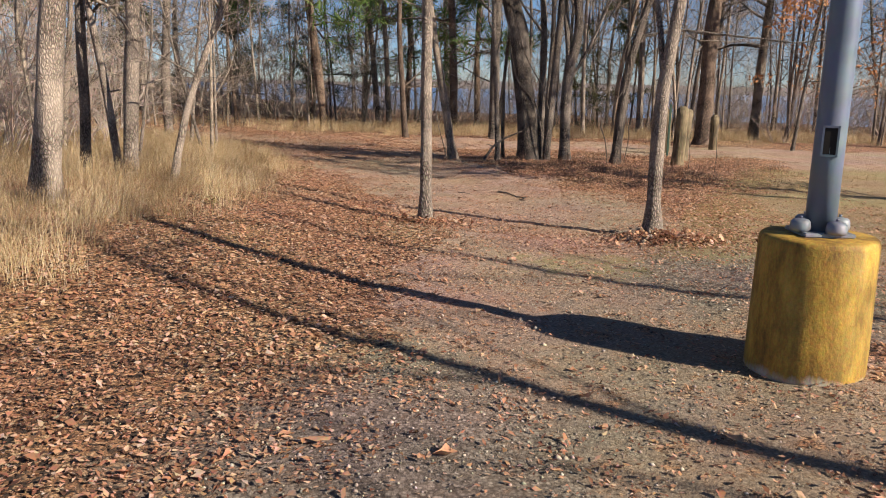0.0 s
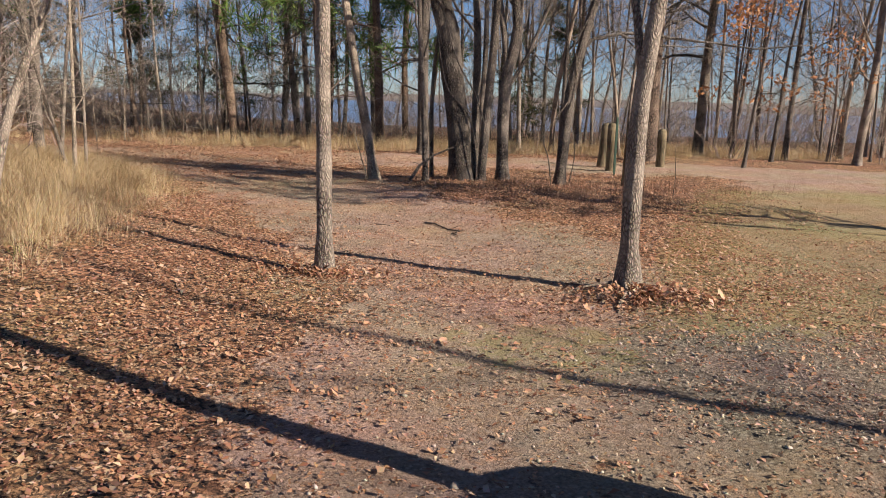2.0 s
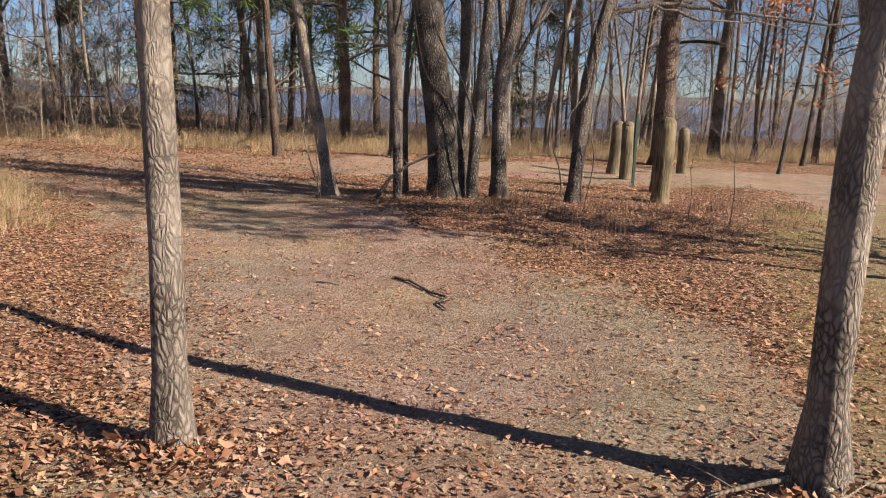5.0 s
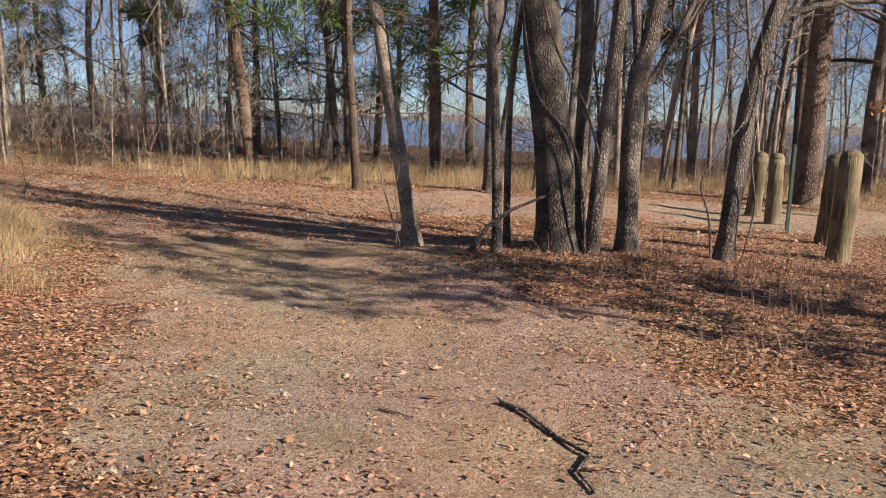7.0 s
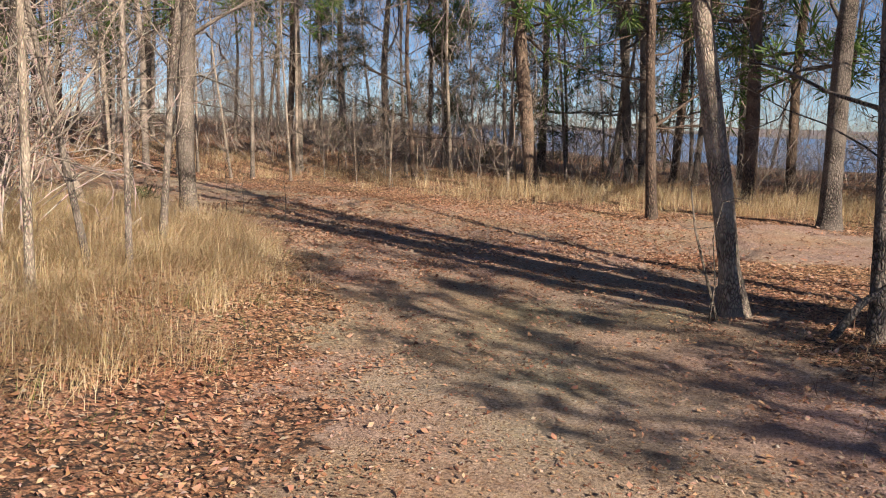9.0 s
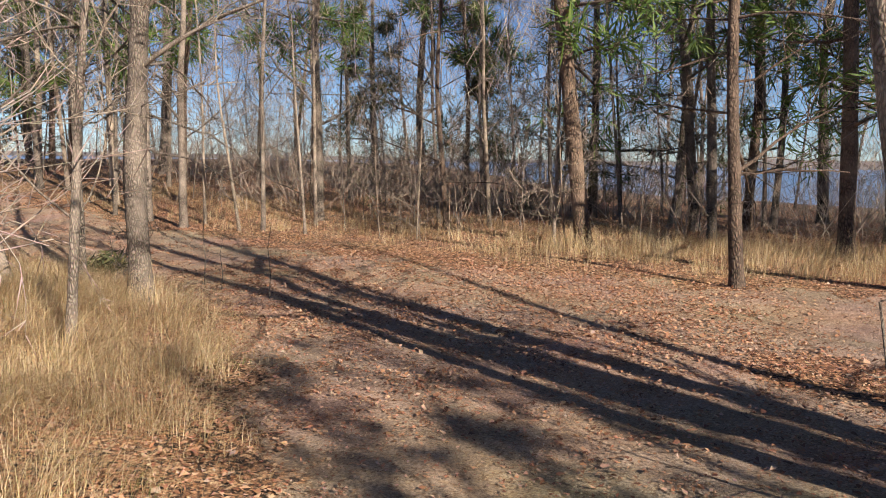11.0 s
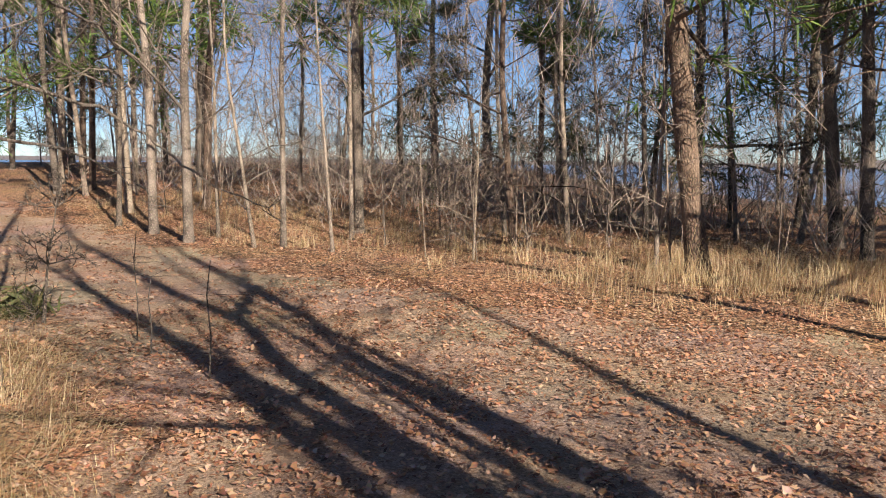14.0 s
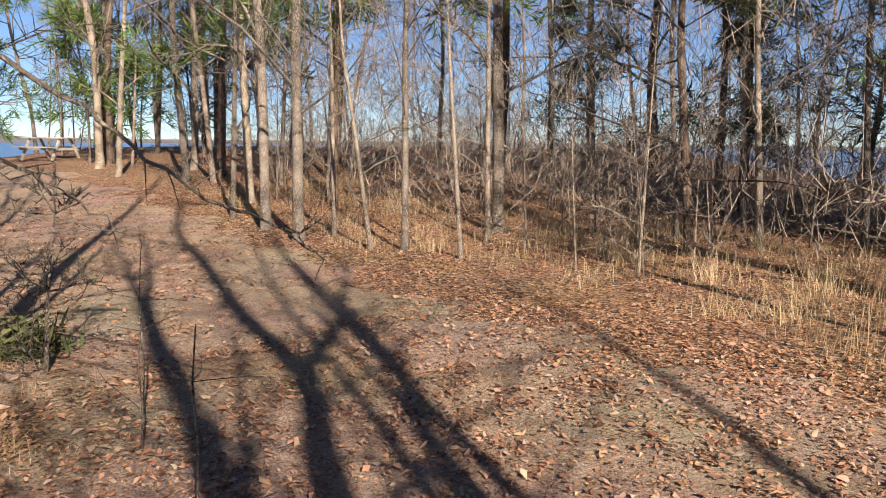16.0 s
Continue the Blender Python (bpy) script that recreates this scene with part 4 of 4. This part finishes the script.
tagged(new("dry_grass", blades(x, y, r, 0.58, 0.0021, STRAW, "dry_grass", 0.9, 0.6, 0.55 + 0.45 * sm(0.05, 0.5, tuft_density(x, y)))), "straw-coloured dry grass along the wood's edge", "grass", kind="stuff")


def weed_density(x, y):
    d1, s1, d2, d3, dirt, *_ = masks(x, y)
    mound = np.exp(-((x - 3.0) ** 2 / 4.5 + (y - 15.2) ** 2 / 2.2)) + 0.5 * np.exp(-((x - 6) ** 2 / 5 + (y - 16.5) ** 2 / 1.2))
    wood = 0.25 * sm(25.3, 26.5, y) * (d1 > 2.2) + 0.12 * (s1 > 0) * sm(2.5, 3.5, d1) * sm(4, 7, y)
    return np.clip((mound + wood) * (1 - dirt) * sm(0.4, -0.3, wave(x, y, 0.9, 28)), 0, 1)


x, y, r = scatter(26000, (-1, 8, 12.5, 18.5), weed_density, 35)
tagged(new("dead_weeds", blades(x, y, r, 0.26, 0.0024, STEM, "dead_weeds", 0.6, 0.6)), "reddish-brown dead weed stems on the mound", "weeds", kind="stuff")
x, y, r = scatter(70000, (-18, 12, 4, 33), weed_density, 33)
tagged(new("dead_weeds", blades(x, y, r, 0.3, 0.0028, STEM, "dead_weeds", 0.3, 0.5)), "thin brown dead weed stems among leaves", "weeds", kind="stuff")


def stone_density(x, y):
    _, _, _, _, dirt, gravel, _ = masks(x, y)
    return np.clip(gravel ** 1.5 + 0.05 * dirt, 0, 1)


x, y, r = scatter(60000, (-3, 6, 0.6, 15), stone_density, 34)
n = len(x)
oct_v = np.array([(1, 0, 0), (0, 1, 0), (-1, 0, 0), (0, -1, 0), (0, 0, 0.8), (0, 0, -0.5)], float)
oct_f = np.array([(0, 1, 4), (1, 2, 4), (2, 3, 4), (3, 0, 4), (1, 0, 5), (2, 1, 5), (3, 2, 5), (0, 3, 5)])
sv = oct_v[None] * r.uniform(0.55, 1.3, (n, 6, 3)) * (0.0065 * r.lognormal(0, 0.4, n))[:, None, None]
ca, sa = np.cos(r.uniform(0, 6.28, n))[:, None], np.sin(r.uniform(0, 6.28, n))[:, None]
sv = np.stack([sv[..., 0] * ca - sv[..., 1] * sa + x[:, None], sv[..., 0] * sa + sv[..., 1] * ca + y[:, None], sv[..., 2] + height(x, y)[:, None] + 0.002], -1)
tagged(new("gravel", arrays_mesh("gravel", sv.reshape(-1, 3), (np.arange(n)[:, None, None] * 6 + oct_f[None]).reshape(-1, 3), STONE)), "loose grey gravel pressed into the earth", "gravel", kind="stuff")


# ---- things ----
def lathe(profile, sides=32):
    bm = bmesh.new()
    rings = [[bm.verts.new((r * math.cos(6.283185 * k / sides), r * math.sin(6.283185 * k / sides), z)) for k in range(sides)] for r, z in profile]
    for a, b in zip(rings, rings[1:]):
        for k in range(sides):
            bm.faces.new((a[k], a[(k + 1) % sides], b[(k + 1) % sides], b[k]))
    bm.faces.new(rings[-1])
    bm.faces.new(rings[0][::-1])
    for f in bm.faces:
        f.smooth = len(f.verts) == 4
    return bm


def rounded_box(sx, sy, sz, bevel=0.01, at=(0, 0, 0)):
    bm = bmesh.new()
    bmesh.ops.create_cube(bm, size=1)
    bmesh.ops.scale(bm, vec=(sx, sy, sz), verts=bm.verts)
    bmesh.ops.bevel(bm, geom=bm.edges[:], offset=bevel, segments=2, affect="EDGES")
    bmesh.ops.translate(bm, vec=at, verts=bm.verts)
    return bm


def lamp_footing(x, y):
    top = tagged(new("concrete_footing"), "chipped yellow-painted round concrete light pole footing", "footing", kind="thing")
    top.location = (x, y, ground_at(x, y) - 0.05)
    H = 0.79
    bm = lathe([(0.312, 0), (0.316, 0.05), (0.314, 0.2), (0.31, 0.4), (0.306, 0.6), (0.304, H - 0.035), (0.298, H - 0.012), (0.284, H), (0.15, H + 0.004)], 56)
    for v in bm.verts:
        f = 1 + 0.018 * noise.noise(v.co * 5) + 0.012 * noise.noise(v.co * 14)
        v.co.x *= f
        v.co.y *= f
    part("body", bm, YELLOW, top, "yellow paint worn to bare concrete at the foot")
    pole = tagged(new("lamp_pole"), "blue-grey galvanised steel light pole with open hand hole", "pole", kind="thing")
    pole.location = (x, y, ground_at(x, y) - 0.05 + H + 0.004)
    part("shaft", lathe([(0.079, 0.02), (0.078, 0.5), (0.074, 2.0), (0.06, 6.0), (0.055, 8.0)], 32), GALV, pole)
    part("base_plate", rounded_box(0.27, 0.27, 0.022, 0.006, (0, 0, 0.011)), CAST, pole, "square steel base plate")
    for k in range(4):
        a = radians(90 * k + 15)
        bx, by = 0.125 * math.cos(a), 0.125 * math.sin(a)
        bm = lathe([(0.052, 0.022), (0.054, 0.04), (0.05, 0.07), (0.04, 0.082), (0.015, 0.088)], 20)
        bmesh.ops.translate(bm, vec=(bx, by, 0), verts=bm.verts)
        cover = part("bolt_cover", bm, CAST, pole, "rounded cast metal bolt cover")
        bm = lathe([(0.008, 0.09), (0.008, 0.1), (0.005, 0.102)], 8)
        bmesh.ops.translate(bm, vec=(bx, by, 0), verts=bm.verts)
        part("screw", bm, CAST, cover)
    # hand hole on the side that faces the clearing
    a = math.atan2(-1.0, -0.45)
    d = Vector((math.cos(a), math.sin(a), 0))
    turn = Matrix.Translation(d * 0.072 + Vector((0, 0, 0.5))) @ Matrix.Rotation(a, 4, "Z")
    rim = bmesh.new()
    for sy, sz, ly, lz in ((-0.036, 0, 0.01, 0.16), (0.036, 0, 0.01, 0.16), (0, 0.075, 0.082, 0.01), (0, -0.075, 0.082, 0.01)):
        g = bmesh.ops.create_cube(rim, size=1)
        bmesh.ops.scale(rim, vec=(0.02, ly, lz), verts=g["verts"])
        bmesh.ops.translate(rim, vec=(0, sy, sz), verts=g["verts"])
    rim.transform(turn)
    hole = part("hand_hole_frame", rim, GALV, pole)
    # solid near-black plate flush with the shaft, painted shade of the hollow
    bm = rounded_box(0.012, 0.064, 0.142, 0.003)
    bm.transform(turn)
    part("shade_plate", bm, DARK, hole, "near-black plate standing for the shade inside the hand hole")


lamp_footing(2.03, 4.3)


def wooden_post(x, y, high, r, tilt, seed, lab):
    rng = random.Random(seed)
    top = new("wooden_post")
    B = Build()
    n = 10
    pts = [Vector((tilt * high * i / n, 0, high * i / n)) for i in range(n + 1)]
    B.tube(pts, [r * (1.08 - 0.014 * k + 0.03 * rng.gauss(0, 1)) for k in range(n + 1)], 18, 0.14)
    B.tube([pts[-1], pts[-1] + Vector((0, 0, 0.03)), pts[-1] + Vector((0, 0, 0.06))], [r * 0.95, r * 0.84, r * 0.6], 18, 0.1)
    top.location = (x, y, ground_at(x, y) - 0.05)
    tagged(top, lab, "post", "wooden bollards by the side trail", "thing")
    child("shaft", B.mesh("shaft", POSTWOOD), top)
    bm = lathe([(r * 0.6, high + 0.056), (r * 0.4, high + 0.07), (r * 0.15, high + 0.074)], 18)
    bmesh.ops.translate(bm, vec=(tilt * high, 0, 0), verts=bm.verts)
    part("cap", bm, POSTWOOD, top, "weathered sawn end")
    return top


wooden_post(5.59, 21.4, 1.02, 0.115, 0.06, 1, "weathered round wooden bollard, leaning slightly")
wooden_post(5.54, 20.45, 1.05, 0.115, -0.02, 2, "weathered round wooden bollard")
wooden_post(5.3, 18.2, 1.12, 0.13, 0.05, 3, "weathered mossy round wooden bollard")
wooden_post(4.86, 16.95, 1.2, 0.125, 0.03, 4, "weathered round wooden bollard with split sides")
wooden_post(7.1, 21.6, 0.9, 0.11, 0.0, 5, "weathered round wooden bollard")


def marker_post(x, y):
    top = tagged(new("marker_post"), "thin dark green metal marker post", "post", kind="thing")
    top.location = (x, y, ground_at(x, y) - 0.05)
    bm = rounded_box(0.05, 0.03, 1.25, 0.006, (0, 0, 0.625))
    part("shaft", bm, GREENPOST, top)
    part("cap", rounded_box(0.056, 0.036, 0.02, 0.005, (0, 0, 1.262)), GREENPOST, top)


marker_post(5.28, 19.3)


def stick(pts, r, name, lab, mat=DEADWOOD, twigs=4, seed=1):
    rng = random.Random(seed)
    x, y = pts[0][0], pts[0][1]
    B = Build()
    P = []
    for px, py, pz in pts:
        P.append(Vector((px - x, py - y, ground_at(px, py) - ground_at(x, y) + pz + r)))
    B.tube(P, [r * (1 - 0.6 * i / (len(P) - 1)) for i in range(len(P))], 8, 0.2)
    side_twigs = []
    for _ in range(twigs):
        i = rng.randrange(1, len(P))
        q = wander(P[i], Vector((rng.gauss(0, 1), rng.gauss(0, 1), 0.25)), rng.uniform(0.15, 0.4), 3, rng, 0.2, -0.02)
        twig_build = Build()
        twig_build.tube(q, [r * 0.35, r * 0.3, r * 0.22, r * 0.1], 5)
        side_twigs.append(twig_build.mesh("side_twig", mat))
    top = tagged(new(name, B.mesh(name, mat)), lab, "branch", kind="thing")
    top.location = (x, y, ground_at(x, y))
    for me in side_twigs:
        child("side_twig", me, top)


stick([(0.82, 12.15, 0.0), (0.93, 12.0, 0.006), (1.06, 11.72, 0.0), (1.17, 11.5, 0.004), (1.08, 11.32, 0.0), (1.12, 11.1, 0.0)], 0.013, "fallen_branch", "crooked fallen stick lying on the trail", BARK_OAK, 3, 5)
stick([(0.2, 12.0, 0), (0.3, 11.95, 0.005), (0.38, 11.9, 0)], 0.008, "twig", "short broken twig on the trail", BARK_OAK, 0, 6)
stick([(-4.5, 31.5, 0.02), (-5.6, 31.6, 0.1), (-6.8, 31.8, 0.22), (-7.6, 32, 0.3)], 0.03, "fallen_log", "pale fallen log lying in the dry grass", DEADWOOD, 3, 7)
stick([(0.78, 16.25, 0.0), (0.95, 16.3, 0.25), (1.2, 16.35, 0.42), (1.55, 16.42, 0.55)], 0.032, "fallen_branch", "dark dead branch propped against the large tree", BARK_OAK, 3, 8)
stick([(0.05, 16.7, 0.0), (-0.05, 16.65, 0.35), (-0.15, 16.6, 0.7), (-0.2, 16.62, 1.0)], 0.012, "dead_sapling", "thin bare dead sapling beside the leaning tree", BARK_OAK, 5, 9)


def bough(owner, pts, r, seed, name="branch", thorns=14, mat=BARK_OAK):
    """A long bough of a tree through points in the world, set with short twigs."""
    rng = random.Random(seed)
    B = Build()
    o = owner.location
    P = [Vector(p) - o for p in pts]
    fine = []
    for i in range(len(P) - 1):
        for k in range(4):
            fine.append(P[i].lerp(P[i + 1], k / 4) + Vector((rng.gauss(0, 0.012), rng.gauss(0, 0.012), rng.gauss(0, 0.012))))
    fine.append(P[-1])
    m = len(fine)
    B.tube(fine, [r * (1 - 0.75 * i / (m - 1)) for i in range(m)], 6)
    for _ in range(thorns):
        i = rng.randrange(1, m)
        d = Vector((rng.gauss(0, 1), rng.gauss(0, 1), rng.gauss(0.2, 0.8))).normalized()
        B.tube([fine[i], fine[i] + d * rng.uniform(0.03, 0.1), fine[i] + d * 0.14 + Vector((0, 0, rng.gauss(0, 0.03)))], [r * 0.35, r * 0.25, r * 0.08], 4)
    return child(name, B.mesh(name, mat), owner)


bough(vine_tree, [(3.72, 16.6, 2.3), (3.95, 16.58, 2.5), (4.4, 16.55, 2.62), (5.1, 16.5, 2.56), (5.9, 16.45, 2.5), (6.8, 16.4, 2.42), (7.8, 16.3, 2.5)], 0.04, 4, thorns=10)
bough(vine_tree, [(4.4, 16.55, 2.6), (5.0, 16.45, 2.42), (5.8, 16.4, 2.4), (6.6, 16.3, 2.28)], 0.02, 5, thorns=12)
# drooping thorny boughs over the trail's edge
bough(grey_tree, [(-6.45, 19.1, 1.85), (-6.2, 19.6, 1.7), (-6.0, 19.9, 1.5), (-5.85, 20.05, 1.32), (-5.7, 20.2, 1.18), (-5.52, 20.48, 1.04), (-5.45, 20.56, 0.93)], 0.013, 1, thorns=22)
bough(grey_tree, [(-6.45, 19.1, 1.5), (-6.2, 19.45, 1.42), (-6.08, 19.68, 1.3), (-5.96, 19.85, 1.17), (-5.85, 19.95, 1.05)], 0.011, 2, thorns=16)
bough(grey_tree, [(-6.45, 19.05, 2.3), (-6.6, 19.6, 2.4), (-6.9, 20.3, 2.3), (-7.2, 20.9, 2.1), (-7.4, 21.4, 1.8)], 0.016, 3, thorns=18)


def upright_twig(x, y, high, seed, lab):
    stick([(x, y, 0), (x + 0.02, y, high * 0.35), (x - 0.02, y + 0.01, high * 0.7), (x + 0.03, y, high)], 0.007, "dead_sapling", lab, BARK_OAK, 7, seed)


upright_twig(-5.75, 20.15, 0.8, 21, "thin bare sapling at the trail's edge")
upright_twig(-6.6, 20.4, 0.6, 22, "thin bare sapling among leaves")
upright_twig(-7.1, 20.7, 0.9, 23, "thin bare sapling among leaves")
upright_twig(4.6, 15.3, 0.9, 24, "thin bare weed sapling on the mound")
upright_twig(5.0, 15.0, 1.1, 25, "thin bare weed sapling on the mound")
upright_twig(0.0, 16.6, 0.9, 26, "thin bare sapling beside the leaning tree")


def vine(pts, r, seed, lab):
    rng = random.Random(seed)
    B = Build()
    o = Vector(pts[0])
    fine = []
    P = [Vector(p) - o for p in pts]
    for i in range(len(P) - 1):
        p0, p1, p2, p3 = P[max(i - 1, 0)], P[i], P[i + 1], P[min(i + 2, len(P) - 1)]
        for k in range(5):
            t = k / 5
            fine.append(0.5 * ((2 * p1) + (p2 - p0) * t + (2 * p0 - 5 * p1 + 4 * p2 - p3) * t * t + (3 * p1 - p0 - 3 * p2 + p3) * t ** 3))
    fine.append(P[-1])
    B.tube(fine, [r * (1 - 0.5 * i / (len(fine) - 1)) for i in range(len(fine))], 7, 0.1)
    ob = tagged(new("vine", B.mesh("vine", BARK_OAK)), lab, "vine", kind="thing")
    ob.location = o


vine([(1.95, 16.3, -0.1), (1.9, 16.28, 0.6), (1.75, 16.3, 1.15), (1.4, 16.25, 1.55), (1.25, 16.25, 2.1), (1.15, 16.3, 2.8)], 0.016, 1, "bare woody vine hanging against the large tree")
vine([(2.05, 16.35, 1.0), (1.85, 16.25, 1.5), (1.55, 16.2, 2.0), (1.35, 16.2, 2.6), (1.2, 16.25, 3.1)], 0.014, 2, "bare woody vine crossing the large tree")
vine([(3.3, 16.45, -0.1), (3.22, 16.4, 0.4), (3.12, 16.42, 0.75), (3.3, 16.4, 1.1), (3.55, 16.45, 1.5), (3.5, 16.5, 2.1), (3.8, 16.5, 2.8)], 0.012, 3, "thin bare vine looping up the leaning tree")
vine([(3.62, 16.5, -0.1), (3.7, 16.45, 0.5), (3.62, 16.42, 1.0), (3.68, 16.5, 1.7), (3.62, 16.5, 2.3)], 0.01, 4, "thin bare vine climbing the leaning tree")


# roots and leaf heaps at the feet of the two young trees
def root(x, y, angle, length, r, seed):
    rng = random.Random(seed)
    d = Vector((math.cos(angle), math.sin(angle), 0))
    pts, p = [], Vector((x, y, 0)) + d * 0.05
    for k in range(6):
        pts.append((p.x, p.y, 0.05 * (1 - k / 5) - 0.004 * k))
        p = p + d * (length / 5) + Vector((rng.gauss(0, 0.02), rng.gauss(0, 0.02), 0))
    stick(pts, r, "root", "exposed pale tree root among leaves", DEADWOOD, 1, seed)


root(2.15, 8.3, radians(250), 0.6, 0.018, 1)
root(2.2, 8.3, radians(215), 0.45, 0.014, 2)
root(2.28, 8.35, radians(320), 0.5, 0.014, 3)
root(2.12, 8.38, radians(185), 0.5, 0.012, 4)


def heap(cx, cy, rx, ry, high, n, seed, lab):
    r = np.random.RandomState(seed)
    a, q = r.uniform(0, 6.283, n), np.minimum(np.abs(r.normal(0, 0.62, n)), 1.6)
    x, y = cx + rx * q * np.cos(a), cy + ry * q * np.sin(a)
    me = leaf_mesh(x, y, r, 0.022, "leaf_heap", LOBED)
    co = np.empty(len(me.vertices) * 3, dtype=np.float32)
    me.vertices.foreach_get("co", co)
    co = co.reshape(-1, 3)
    lift = high * np.maximum(1 - np.repeat(q, 9) ** 2, 0) * np.repeat(r.uniform(0.1, 1, n), 9)
    co[:, 2] += lift.astype(np.float32)
    me.vertices.foreach_set("co", co.ravel())
    tagged(new("leaf_heap", me), lab, "leaves", kind="stuff")


heap(2.25, 8.05, 0.6, 0.4, 0.07, 1000, 1, "heap of brown oak leaves round a tree foot")
heap(-0.22, 8.75, 0.42, 0.25, 0.05, 600, 2, "brown oak leaves caught round a tree foot")
heap(2.3, 2.6, 0.9, 0.4, 0.02, 1100, 3, "drift of brown oak leaves on gravel")


def picnic_table(x, y, turn):
    top = tagged(new("picnic_table"), "grey weathered picnic table in the far clearing", "table", "picnic tables by the lake", "thing")
    top.location, top.rotation_euler = (x, y, ground_at(x, y)), (0, 0, radians(turn))
    for k in range(5):
        part("tabletop_board", rounded_box(1.8, 0.14, 0.04, 0.006, (0, -0.3 + 0.15 * k, 0.75)), TABLE, top)
    for s in (-1, 1):
        for k in range(2):
            part("bench_board", rounded_box(1.8, 0.13, 0.04, 0.006, (0, s * (0.62 + 0.14 * k), 0.44)), TABLE, top)
        part("bench_beam", rounded_box(0.05, 1.5, 0.09, 0.006, (s * 0.6, 0, 0.375)), TABLE, top)
        for q in (-1, 1):
            bm = rounded_box(0.05, 0.09, 0.85, 0.006)
            bm.transform(pose(s * 0.66, q * 0.42, 0.365, q * 28, 0, 0))
            part("leg", bm, TABLE, top)


picnic_table(-31.2, 31.2, 20)
picnic_table(-15.4, 41.3, -15)


# single large leaves lying on the gravel and the trail
for k, (lx, ly, size) in enumerate([(-0.66, 3.2, 0.065), (-0.5, 3.15, 0.07), (0.03, 3.05, 0.075), (0.72, 3.8, 0.07), (-0.1, 4.3, 0.055), (-0.15, 11.5, 0.05), (-0.22, 11.3, 0.05), (0.5, 5.4, 0.055), (1.3, 3.3, 0.06)]):
    r = np.random.RandomState(500 + k)
    me = leaf_mesh(np.array([0.0]), np.array([0.0]), r, size, "fallen_leaf", LOBED, 0.12)
    ob = tagged(new("fallen_leaf", me), "large tan oak leaf lying on the ground", "leaf", "large fallen leaves", "thing")
    ob.location = (lx, ly, ground_at(lx, ly) - ground_at(0, 0))
